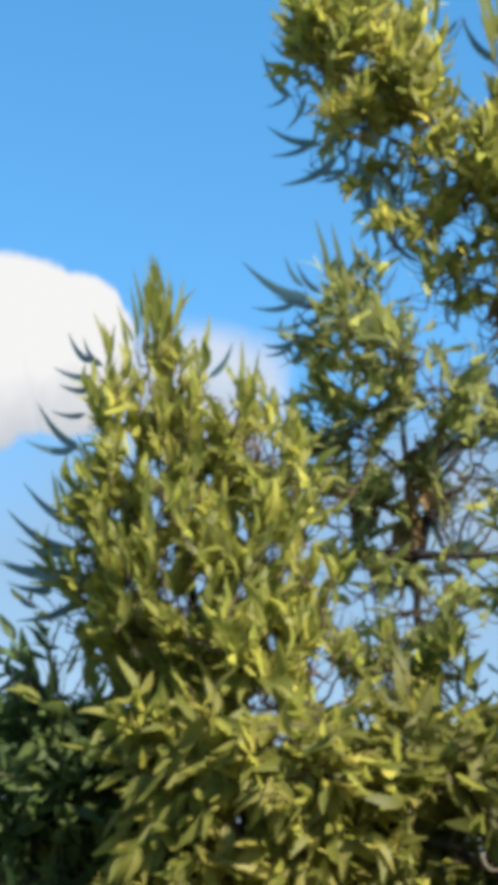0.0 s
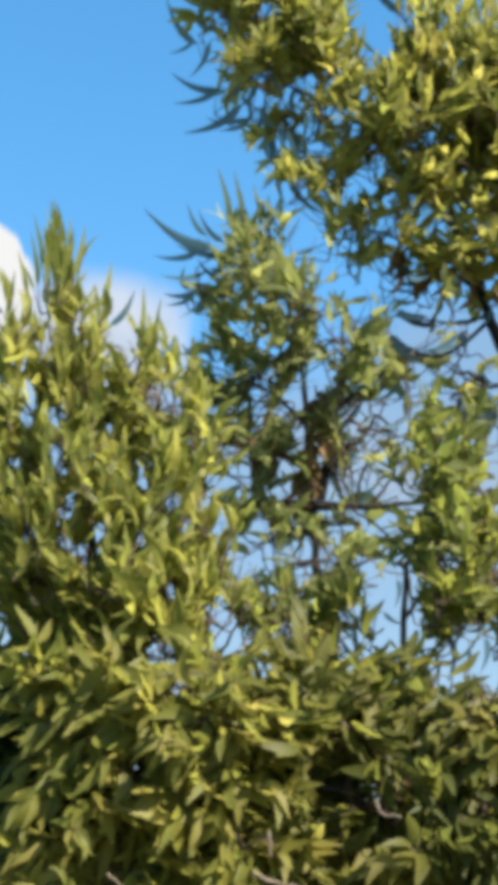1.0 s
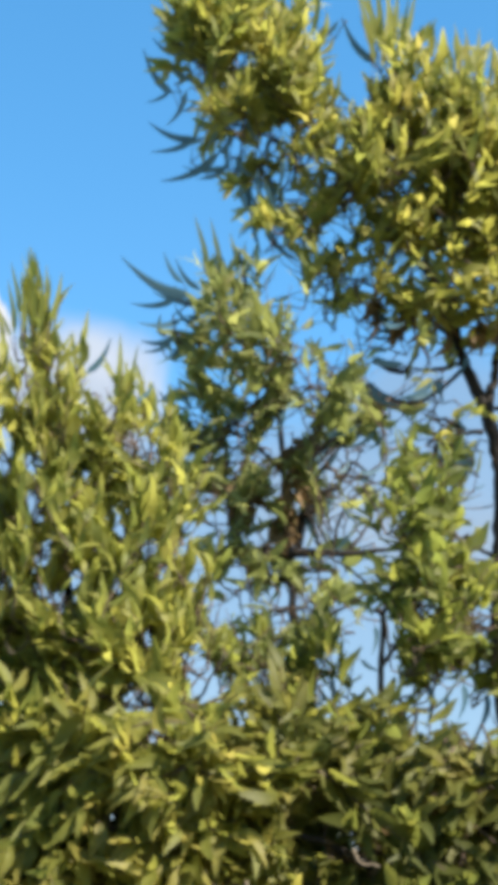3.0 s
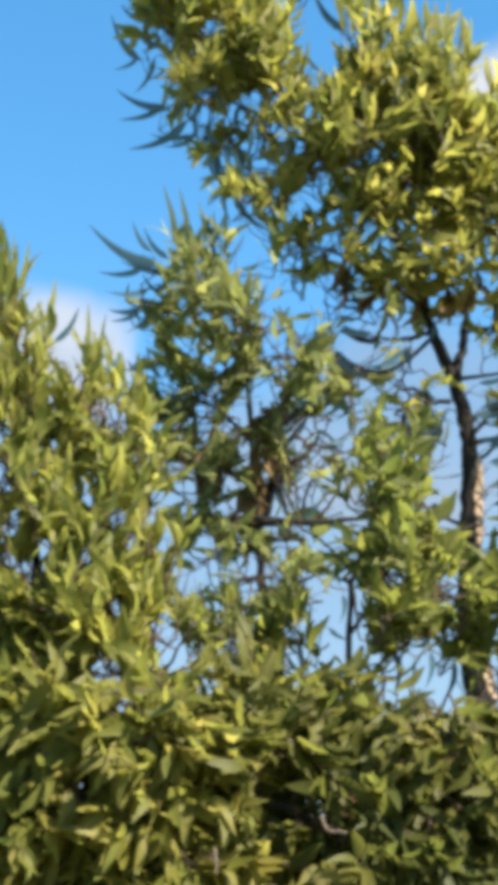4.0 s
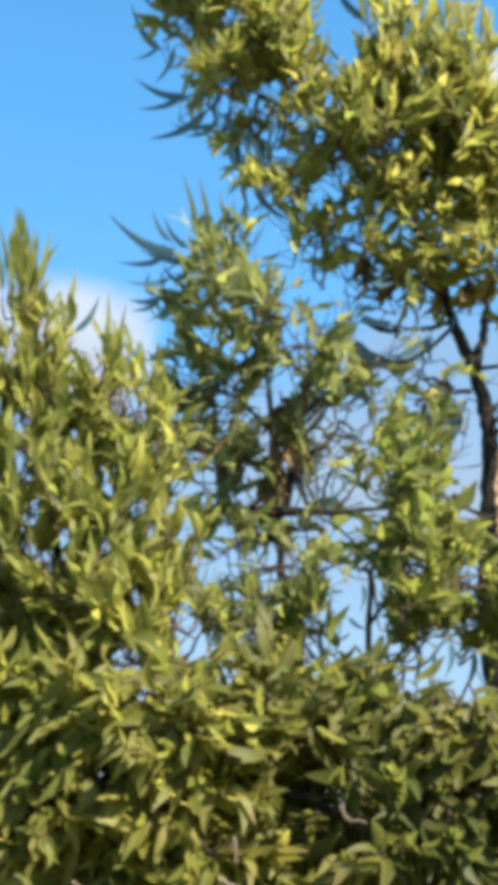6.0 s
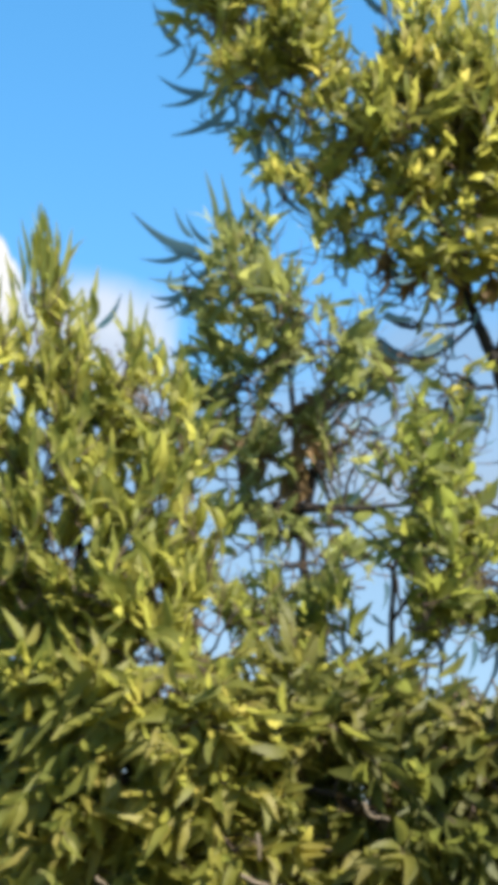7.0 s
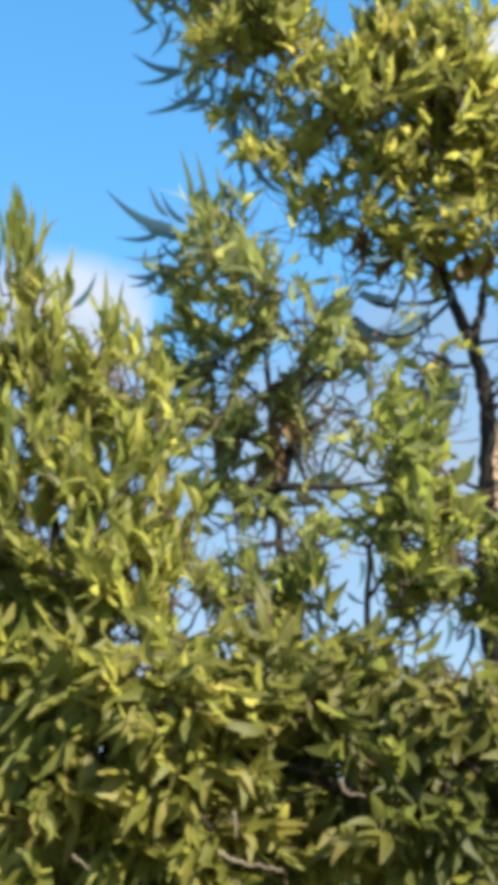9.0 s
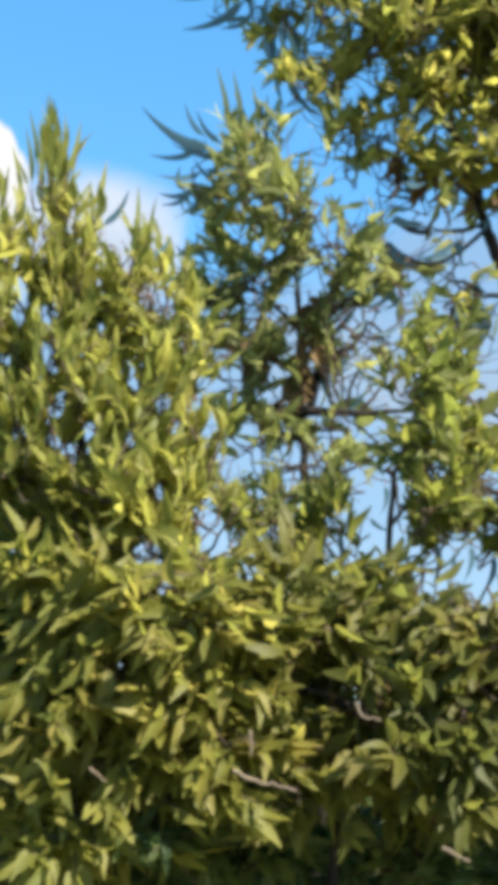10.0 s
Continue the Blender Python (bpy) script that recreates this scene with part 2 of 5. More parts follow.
# Openings on a plane 5 m ahead, cut along sight lines from EYE.
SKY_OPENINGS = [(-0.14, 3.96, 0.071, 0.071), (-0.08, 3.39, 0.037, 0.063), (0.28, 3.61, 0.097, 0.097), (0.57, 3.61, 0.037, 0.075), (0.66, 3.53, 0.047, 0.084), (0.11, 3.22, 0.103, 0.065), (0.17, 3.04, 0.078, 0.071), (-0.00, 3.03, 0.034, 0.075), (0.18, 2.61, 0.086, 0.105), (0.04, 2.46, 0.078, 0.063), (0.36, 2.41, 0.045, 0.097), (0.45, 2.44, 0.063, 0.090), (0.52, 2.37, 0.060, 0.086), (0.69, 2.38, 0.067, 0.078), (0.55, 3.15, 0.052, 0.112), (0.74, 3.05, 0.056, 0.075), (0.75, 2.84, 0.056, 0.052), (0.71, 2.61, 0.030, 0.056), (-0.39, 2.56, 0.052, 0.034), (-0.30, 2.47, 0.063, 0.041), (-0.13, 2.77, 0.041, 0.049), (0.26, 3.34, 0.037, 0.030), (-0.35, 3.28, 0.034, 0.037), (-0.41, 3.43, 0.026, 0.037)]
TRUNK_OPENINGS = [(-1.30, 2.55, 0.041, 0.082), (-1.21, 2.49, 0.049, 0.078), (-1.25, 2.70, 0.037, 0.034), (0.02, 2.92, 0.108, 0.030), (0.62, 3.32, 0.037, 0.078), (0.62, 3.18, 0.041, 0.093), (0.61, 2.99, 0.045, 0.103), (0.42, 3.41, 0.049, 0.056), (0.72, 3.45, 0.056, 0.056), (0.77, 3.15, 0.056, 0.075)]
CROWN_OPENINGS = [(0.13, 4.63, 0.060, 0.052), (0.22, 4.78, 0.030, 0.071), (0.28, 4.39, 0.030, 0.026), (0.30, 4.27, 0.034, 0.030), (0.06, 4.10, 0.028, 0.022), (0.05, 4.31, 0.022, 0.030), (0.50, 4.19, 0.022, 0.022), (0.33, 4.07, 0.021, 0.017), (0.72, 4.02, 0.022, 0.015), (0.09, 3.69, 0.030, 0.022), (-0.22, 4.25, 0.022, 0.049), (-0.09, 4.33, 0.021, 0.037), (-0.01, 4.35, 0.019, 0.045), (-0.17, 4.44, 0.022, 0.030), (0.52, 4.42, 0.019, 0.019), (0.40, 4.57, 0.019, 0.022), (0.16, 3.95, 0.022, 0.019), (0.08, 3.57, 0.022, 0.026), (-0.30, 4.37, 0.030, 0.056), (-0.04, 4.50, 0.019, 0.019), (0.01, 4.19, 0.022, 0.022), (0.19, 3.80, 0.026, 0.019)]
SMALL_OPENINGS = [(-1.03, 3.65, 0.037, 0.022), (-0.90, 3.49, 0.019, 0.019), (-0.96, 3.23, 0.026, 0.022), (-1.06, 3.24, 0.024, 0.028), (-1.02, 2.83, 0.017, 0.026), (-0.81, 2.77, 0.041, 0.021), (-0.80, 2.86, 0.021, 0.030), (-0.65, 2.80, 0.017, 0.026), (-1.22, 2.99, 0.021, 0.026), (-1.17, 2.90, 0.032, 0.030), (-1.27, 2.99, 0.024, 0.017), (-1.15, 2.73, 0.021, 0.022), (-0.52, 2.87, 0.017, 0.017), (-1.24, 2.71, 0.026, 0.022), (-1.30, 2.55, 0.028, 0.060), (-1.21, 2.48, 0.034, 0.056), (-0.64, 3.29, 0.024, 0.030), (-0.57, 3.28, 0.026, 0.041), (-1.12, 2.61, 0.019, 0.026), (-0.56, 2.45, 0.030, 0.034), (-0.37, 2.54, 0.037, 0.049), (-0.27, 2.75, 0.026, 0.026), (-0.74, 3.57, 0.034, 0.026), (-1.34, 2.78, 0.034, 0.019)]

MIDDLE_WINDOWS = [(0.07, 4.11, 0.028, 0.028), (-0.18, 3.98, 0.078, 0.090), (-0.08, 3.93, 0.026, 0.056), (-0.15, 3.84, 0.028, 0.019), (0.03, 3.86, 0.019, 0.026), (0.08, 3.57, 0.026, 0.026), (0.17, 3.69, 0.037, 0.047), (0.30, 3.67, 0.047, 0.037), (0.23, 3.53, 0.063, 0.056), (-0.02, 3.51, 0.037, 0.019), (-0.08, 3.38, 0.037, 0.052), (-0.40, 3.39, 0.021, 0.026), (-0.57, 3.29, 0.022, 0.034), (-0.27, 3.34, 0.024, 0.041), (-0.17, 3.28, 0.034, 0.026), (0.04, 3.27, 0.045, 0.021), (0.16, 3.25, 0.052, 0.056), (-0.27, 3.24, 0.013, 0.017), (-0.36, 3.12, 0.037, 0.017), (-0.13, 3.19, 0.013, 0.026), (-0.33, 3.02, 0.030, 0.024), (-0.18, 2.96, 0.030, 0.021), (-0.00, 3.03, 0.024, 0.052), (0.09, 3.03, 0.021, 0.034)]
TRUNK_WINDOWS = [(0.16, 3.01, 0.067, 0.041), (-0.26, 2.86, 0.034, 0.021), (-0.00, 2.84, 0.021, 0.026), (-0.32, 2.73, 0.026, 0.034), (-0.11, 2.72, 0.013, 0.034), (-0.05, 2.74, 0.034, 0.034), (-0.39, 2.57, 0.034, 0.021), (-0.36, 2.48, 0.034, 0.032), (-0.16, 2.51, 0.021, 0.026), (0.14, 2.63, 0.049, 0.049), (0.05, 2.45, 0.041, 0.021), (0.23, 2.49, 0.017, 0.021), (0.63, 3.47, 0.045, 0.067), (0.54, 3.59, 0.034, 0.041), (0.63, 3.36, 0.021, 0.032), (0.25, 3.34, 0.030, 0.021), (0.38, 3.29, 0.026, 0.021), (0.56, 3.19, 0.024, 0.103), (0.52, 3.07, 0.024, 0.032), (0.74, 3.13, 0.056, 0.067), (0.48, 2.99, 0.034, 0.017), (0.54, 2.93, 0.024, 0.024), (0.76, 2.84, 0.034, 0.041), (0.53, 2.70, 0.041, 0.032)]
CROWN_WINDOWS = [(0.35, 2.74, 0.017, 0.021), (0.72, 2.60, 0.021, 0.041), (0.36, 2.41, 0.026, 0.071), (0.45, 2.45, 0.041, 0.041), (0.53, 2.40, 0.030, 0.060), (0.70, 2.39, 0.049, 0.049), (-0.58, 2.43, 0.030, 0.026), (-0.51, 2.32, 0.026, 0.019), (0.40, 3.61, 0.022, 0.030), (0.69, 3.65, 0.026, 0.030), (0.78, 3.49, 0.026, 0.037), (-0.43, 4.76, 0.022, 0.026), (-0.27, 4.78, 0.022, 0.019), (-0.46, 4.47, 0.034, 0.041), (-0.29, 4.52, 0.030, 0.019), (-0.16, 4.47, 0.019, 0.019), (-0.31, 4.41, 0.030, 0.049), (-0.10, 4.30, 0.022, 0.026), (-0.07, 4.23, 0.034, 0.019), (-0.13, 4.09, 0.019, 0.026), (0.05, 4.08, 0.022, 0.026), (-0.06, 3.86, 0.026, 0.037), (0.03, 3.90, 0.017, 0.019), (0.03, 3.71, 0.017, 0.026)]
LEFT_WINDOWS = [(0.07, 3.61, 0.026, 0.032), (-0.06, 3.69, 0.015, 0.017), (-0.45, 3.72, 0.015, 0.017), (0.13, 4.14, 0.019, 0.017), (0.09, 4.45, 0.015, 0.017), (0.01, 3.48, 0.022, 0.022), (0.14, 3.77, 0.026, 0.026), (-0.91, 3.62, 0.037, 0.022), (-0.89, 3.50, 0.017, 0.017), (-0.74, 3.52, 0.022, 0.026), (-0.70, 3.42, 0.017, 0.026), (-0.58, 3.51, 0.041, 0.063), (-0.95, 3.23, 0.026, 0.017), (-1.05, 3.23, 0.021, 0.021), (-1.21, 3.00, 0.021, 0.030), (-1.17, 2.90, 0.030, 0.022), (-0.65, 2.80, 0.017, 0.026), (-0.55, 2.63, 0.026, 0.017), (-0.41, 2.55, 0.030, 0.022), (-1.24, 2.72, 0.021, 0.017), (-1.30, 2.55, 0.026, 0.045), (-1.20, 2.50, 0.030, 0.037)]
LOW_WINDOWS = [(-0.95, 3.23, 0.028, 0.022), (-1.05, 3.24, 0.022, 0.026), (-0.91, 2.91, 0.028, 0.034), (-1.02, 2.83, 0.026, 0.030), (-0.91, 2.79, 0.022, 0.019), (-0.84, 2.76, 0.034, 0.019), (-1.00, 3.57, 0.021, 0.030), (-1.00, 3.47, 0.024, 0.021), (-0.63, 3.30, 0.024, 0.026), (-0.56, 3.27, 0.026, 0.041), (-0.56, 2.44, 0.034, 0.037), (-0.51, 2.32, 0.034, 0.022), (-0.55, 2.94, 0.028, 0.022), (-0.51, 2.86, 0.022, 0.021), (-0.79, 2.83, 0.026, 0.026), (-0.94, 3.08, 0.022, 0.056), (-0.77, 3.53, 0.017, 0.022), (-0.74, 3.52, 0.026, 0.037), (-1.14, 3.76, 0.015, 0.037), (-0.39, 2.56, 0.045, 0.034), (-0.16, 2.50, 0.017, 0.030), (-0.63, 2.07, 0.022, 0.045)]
WINDOWS = np.array(LOW_WINDOWS + MIDDLE_WINDOWS + TRUNK_WINDOWS + CROWN_WINDOWS + LEFT_WINDOWS)  # where the sky shows between the leaves as seen from EYE, with no blade across


AIRY = [(-0.11, 3.03, 0.39, 0.43, 0.20), (0.49, 3.36, 0.35, 0.35, 0.26), (0.47, 2.63, 0.37, 0.28, 0.39), (-0.07, 2.50, 0.43, 0.15, 0.39), (-0.08, 4.30, 0.22, 0.28, 0.26), (0.10, 3.86, 0.30, 0.26, 0.20), (-0.86, 3.37, 0.39, 0.41, 0.41), (-1.28, 2.65, 0.21, 0.21, 0.31), (-0.21, 3.61, 0.34, 0.24, 0.24)]  # loose parts of the row of trees as seen from EYE: middle, extent, and how closed they are

AHEAD = Vector((0, -1, 0.1))
FLANK = AHEAD - toward * toward.dot(AHEAD)  # the way a blade faces that hangs edge-on to the sun
UPRIGHT = FLANK + toward * 0.55  # the way the upright tips of the crowns face
FACING = (toward + AHEAD).normalized()  # the way most blades face, toward the light and the open side


class Crown:
    """The shoots of one tree: stems with leaves set spirally on them."""

    def __init__(self, seed, leaf_length, gaps=(), droop=0.05, dense=1.0, spread=1.0):
        self.rng = np.random.default_rng(seed)
        self.leaf_length, self.gaps, self.droop, self.dense, self.spread = leaf_length, gaps, droop, dense, spread
        self.stems, self.leaves, self.bases = [], [], []

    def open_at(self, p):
        """Whether p lies in one of the crown's own gaps, or in one cut through the whole row of trees along sight lines
        from EYE.
        """
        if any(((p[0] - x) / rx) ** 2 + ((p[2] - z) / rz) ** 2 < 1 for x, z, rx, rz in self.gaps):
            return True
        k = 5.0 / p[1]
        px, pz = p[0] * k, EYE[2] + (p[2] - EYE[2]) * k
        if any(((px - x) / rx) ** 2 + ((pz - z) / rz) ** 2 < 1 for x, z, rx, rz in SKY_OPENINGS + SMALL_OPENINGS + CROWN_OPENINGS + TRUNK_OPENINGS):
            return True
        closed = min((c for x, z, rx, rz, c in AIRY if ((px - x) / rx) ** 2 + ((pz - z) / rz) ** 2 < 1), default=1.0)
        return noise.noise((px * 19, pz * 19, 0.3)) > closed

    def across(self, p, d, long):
        """Whether a blade lies over one of the windows through the row of trees, as seen from EYE."""
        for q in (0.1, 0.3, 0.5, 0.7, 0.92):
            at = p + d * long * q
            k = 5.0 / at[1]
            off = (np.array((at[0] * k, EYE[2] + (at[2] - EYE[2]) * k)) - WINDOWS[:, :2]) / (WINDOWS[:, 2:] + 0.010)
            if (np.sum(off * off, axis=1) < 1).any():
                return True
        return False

    def leaf(self, bx, bz, tx, tz, y, ripe=False):
        """One leaf that stands out from the crown's outline, on its stalk: bent upward like a horn, or upright in the sun."""
        rng = self.rng
        base, tip = Vector((bx, y + rng.normal(0, 0.03), bz)), Vector((tx, y + rng.normal(0, 0.04), tz))
        d = (tip - base).normalized()
        upright = d.z > 0 and abs(d.x) < 0.5 * d.z
        right = d.cross((FACING if ripe else UPRIGHT if upright else FLANK) + Vector(rng.normal(0, 0.08, 3))).normalized()
        up = right.cross(d)
        belly = Vector((0, 0, -1)) if abs(d.x) > 0.3 else Vector((-1 if d.x > 0 else 1, 0, 0))
        long = (tip - base).length
        slim = 3 if long > 0.17 else 0
        self.leaves.append((base, right, d, up, long, 7 if ripe else slim + (10 if upright else 8 if right.dot(belly) > 0 else 9)))
        back = base - d * 0.05 + Vector((0, 0.03, -0.02))
        self.stems.append(tube([back, base.lerp(back, 0.5), base], [0.003, 0.0022, 0.0015], 4))
        self.bases.append(back)

    def shoot(self, base, tip, leaves, size=1.0, spread=1.0, thick=0.004, strict=True, shapes=(0, 5), edge_on=False):
        rng = self.rng
        base, tip = Vector(base), Vector(tip)
        way = tip - base
        length = way.length
        sag = Vector(rng.normal(0, 0.08, 3)) * length
        line = [base + way * s + sag * (4 * s * (1 - s)) + Vector((0, 0, 0.12 * length * s * (s - 1))) for s in (0, 0.25, 0.5, 0.75, 1)]
        self.stems.append(tube(line, taper(5, thick, 0.0012), 4))
        self.bases.append(base)
        turn = rng.uniform(0, 6.28)
        for i in range(leaves):
            s = 0.12 + 0.88 * (i + 0.5 * rng.random()) / leaves
            k = min(3, int(s * 4))
            p = line[k].lerp(line[k + 1], s * 4 - k) if s < 1 else line[4]
            along = (line[k + 1] - line[k]).normalized()
            turn += 2.4 + rng.normal(0, 0.25)
            side = along.cross(Vector((0.2, 0.9, 0.3))).normalized()
            out = (side * math.cos(turn) + along.cross(side) * math.sin(turn)).normalized()
            lean = radians(rng.normal(62 - 44 * s**1.5, 12)) * spread
            d = (along * math.cos(lean) + out * math.sin(lean)).normalized()
            d = (d + Vector((0, 0, rng.normal(self.droop, 0.12 + 0.3 * abs(self.droop))))).normalized()
            if edge_on:
                up = FLANK + Vector(rng.normal(0, 0.12, 3))
            else:
                up = (along - d * along.dot(d)).normalized() * 0.45 + FACING * 0.8 + Vector(rng.normal(0, 0.27, 3))
            right = d.cross(up).normalized()
            up = right.cross(d)
            long = self.leaf_length * size * rng.uniform(0.68, 1.18) * (1 - 0.18 * s)
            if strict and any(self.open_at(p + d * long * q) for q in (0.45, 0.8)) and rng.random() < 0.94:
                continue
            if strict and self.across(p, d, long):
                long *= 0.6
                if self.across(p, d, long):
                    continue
            self.leaves.append((p, right, d, up, long, int(rng.integers(*shapes))))

    def fill(self, x, y, z, rx, ry, rz, count, upward, outward, leaves=15, size=1.0, edge_on=False):
        """Shoots spread through one rounded mass of the crown."""
        rng = self.rng
        for _ in range(round(count * self.dense)):
            q = Vector(rng.normal(0, 1, 3)).normalized() * rng.uniform(0.15, 1) ** 0.45
            p = Vector((x + q.x * rx, y + q.y * ry, z + q.z * rz))
            way = Vector((q.x * outward, q.y * outward * 0.9 - 0.1, upward + q.z * outward * 0.5)) + Vector(rng.normal(0, 0.28, 3))
            length = self.leaf_length * rng.uniform(1.05, 2.2)
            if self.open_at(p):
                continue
            way = way.normalized() * length
            self.shoot(p - way * 0.6, p + way * 0.4, int(rng.integers(leaves - 3, leaves + 3)), size * rng.uniform(0.8, 1.1), self.spread, edge_on=edge_on)


def tree(name, label, category, seed, trunks, thick, limbs, crown, stops, dead=None, group="", separate=300, bark=None, dry=(), sun_spans=()):
    """One plant: an Empty at its foot over trunks, limbs, twigs, its foremost leaves one by one, and the rest of its leaves."""
    rng = np.random.default_rng(seed + 50)
    foot = new(name)
    foot.location = (trunks[0][0][0], trunks[0][0][1], 0)
    bpy.context.view_layer.update()
    base = Vector(foot.location)
    wood = []
    for i, line in enumerate(trunks):
        pts = bend(line, 5, 0.0035, rng)
        width = thick if i == 0 else thick * 0.3
        tip = 0.004 if len(line) < 9 else 0.006
        radii = [r * rng.uniform(0.93, 1.08) for r in taper(len(pts), width, tip)]
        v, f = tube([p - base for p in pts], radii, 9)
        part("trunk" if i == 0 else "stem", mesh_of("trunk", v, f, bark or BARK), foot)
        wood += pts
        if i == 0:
            # Painted sun: pale shells laid over the trunk's right side.
            for low, high in sun_spans:
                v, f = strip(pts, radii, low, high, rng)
                part("sunlit_bark", mesh_of("sunlit_bark", [q - base for q in v], f, SUNLIT_BARK), foot, "pale tan strip that paints sunlight on the trunk")
    for line, width in limbs:
        pts = bend(line, 5, 0.003, rng)
        v, f = tube([p - base for p in pts], taper(len(pts), width, 0.003), 7)
        part("branch", mesh_of("branch", v, f, BARK if width > 0.01 else TWIG), foot)
        wood += pts
    stems = [([Vector(q) - base for q in v], f) for v, f in crown.stems]
    for b in sorted(crown.bases, key=lambda q: min((w - q).length for w in wood)):
        root = min(wood, key=lambda w: (w - b).length + (0.35 * max(0, w.z - b.z)))
        gap = (root - b).length
        if gap > 0.01:
            mid = root.lerp(b, 0.5) + Vector((0, 0, -0.05 * gap)) + Vector(rng.normal(0, 0.06, 3)) * gap
            line = bend([root, mid, b], 3)
            stems.append(tube([p - base for p in line], taper(len(line), 0.0032 + 0.004 * min(1, gap), 0.0028), 4))
            wood += line[2:]
    v, f = joined(stems)
    part("fine_branching", mesh_of("fine_branching", v, f, TWIG), foot, kind="stuff")
    order = sorted(crown.leaves, key=lambda q: q[0].y)
    single = leaf_material(name + "_leaf", stops, False)
    # Shaded copy of the leaf colour, for the horn blades only.
    young = leaf_material(name + "_shade_blue_leaf", SHADE_BLUE, False, glow=0.3)
    shapes = [mesh_of("leaf", v, f, young if k in HORNS else single) for k, (v, f) in enumerate(BLADES)]
    for p, right, d, up, long, k in order[:separate]:
        ob = new("leaf", shapes[k])
        ob.parent = foot
        m = Matrix((right, d, up)).transposed().to_4x4() @ Matrix.Scale(long, 4)
        m.translation = p - base
        ob.matrix_basis = m
    rest = order[separate:]
    for kind, some, dye in (("foliage", [q for q in rest if q[5] not in HORNS], stops), ("young_foliage", [q for q in rest if q[5] in HORNS], SHADE_BLUE)):
        blocks, faces, at = [], [], 0
        for p, right, d, up, long, k in some:
            v, f = BLADES[k]
            blocks.append(v @ (np.array((right, d, up)) * long) + np.array(p - base))
            faces += [tuple(i + at for i in face) for face in f]
            at += len(v)
        if blocks:
            part(kind, mesh_of(kind, np.concatenate(blocks), faces, leaf_material(name + "_" + kind, dye, True, glow=0.56 if dye is stops else 0.3)), foot, kind="stuff")
    for line, width in dry:
        pts = bend(line, 4, 0.002, rng)
        v, f = tube([p - base for p in pts], taper(len(pts), width, width * 0.5), 6)
        part("dry_twig", mesh_of("dry_twig", v, f, DRY), foot, "pale bare dry twig")
    if dead:
        shapes = [mesh_of("withered_leaf", v, f, WITHERED) for v, f in BLADES]
        for p, right, d, up, long, k in dead.leaves[:separate]:
            ob = part("withered_leaf", shapes[k], foot)
            m = Matrix((right, d, up)).transposed().to_4x4() @ Matrix.Scale(long, 4)
            m.translation = p - base
            ob.matrix_basis = m
        for v, f in dead.stems:
            part("withered_stem", mesh_of("withered_stem", [Vector(q) - base for q in v], f, TWIG), foot)
    return tagged(foot, label, category, group)


# ---- ground and distance ----
n = 60
xs = np.linspace(-1, 1, n)
xs = np.sign(xs) * np.abs(xs) ** 3 * 2500
verts = [(x, y, 0.05 * noise.noise((x * 0.6, y * 0.6, 0)) - 0.05 if abs(x) < 60 and abs(y) < 60 else -0.05) for y in xs for x in xs]
faces = [(j * n + i, j * n + i + 1, (j + 1) * n + i + 1, (j + 1) * n + i) for j in range(n - 1) for i in range(n - 1)]
tagged(new("ground", mesh_of("ground", verts, faces, EARTH)), "dry green grass on level ground under the trees", "ground", kind="structure")


def cloud(x, y, z, width, height, material):
    """A far cloud bank, a gently curved sheet that faces the trees."""
    k = 12
    pts = [((i / k - 0.5) * width, (j / k - 0.5) * height, -0.06 * width * (2 * i / k - 1) ** 2) for j in range(k + 1) for i in range(k + 1)]
    quads = [(j * (k + 1) + i, j * (k + 1) + i + 1, (j + 1) * (k + 1) + i + 1, (j + 1) * (k + 1) + i) for j in range(k) for i in range(k)]
    ob = new("backdrop_cloud", mesh_of("cloud", pts, quads, material))
    ob.matrix_world = pose(x, y, z, 90, 0, -math.degrees(math.atan2(x, y)))
    ob.visible_shadow = False
    return tagged(ob, "white cumulus cloud and pale haze with a pale grey base in blue sky", "cloud", kind="structure")


HAZE, VEIL = (0.115, 0.149, 0.189), (0.165, 0.176, 0.189)
WHITE, PALE = (0.29, 0.289, 0.288), (0.165, 0.178, 0.198)
cloud(-278, 900, 375, 156, 175, cloud_material("cloud_white", WHITE, PALE, 3.1, 2.2, 1, 0.15))
cloud(-226, 905, 371, 93, 154, cloud_material("cloud_white", WHITE, PALE, 7.7, 2.0, 1, 0.15))
cloud(-148, 910, 347, 178, 160, cloud_material("cloud_white", (0.25, 0.255, 0.268), PALE, 5.5, 2.4, 0.8, 0.5))
cloud(172, 900, 512, 230, 190, cloud_material("cloud_white", (0.26, 0.262, 0.272), PALE, 1.3, 2.4, 0.9, 0.4))
# Two glowing haze sheets, added to tone the low sky.
cloud(73, 920, 304, 330, 223, cloud_material("cloud_white", HAZE, VEIL, 5.2, 2.6, 0.6, 0.4))
cloud(-147, 1200, 225, 1400, 620, cloud_material("cloud_white", HAZE, VEIL, 2.2, 4.0, 0.66, 0.4))


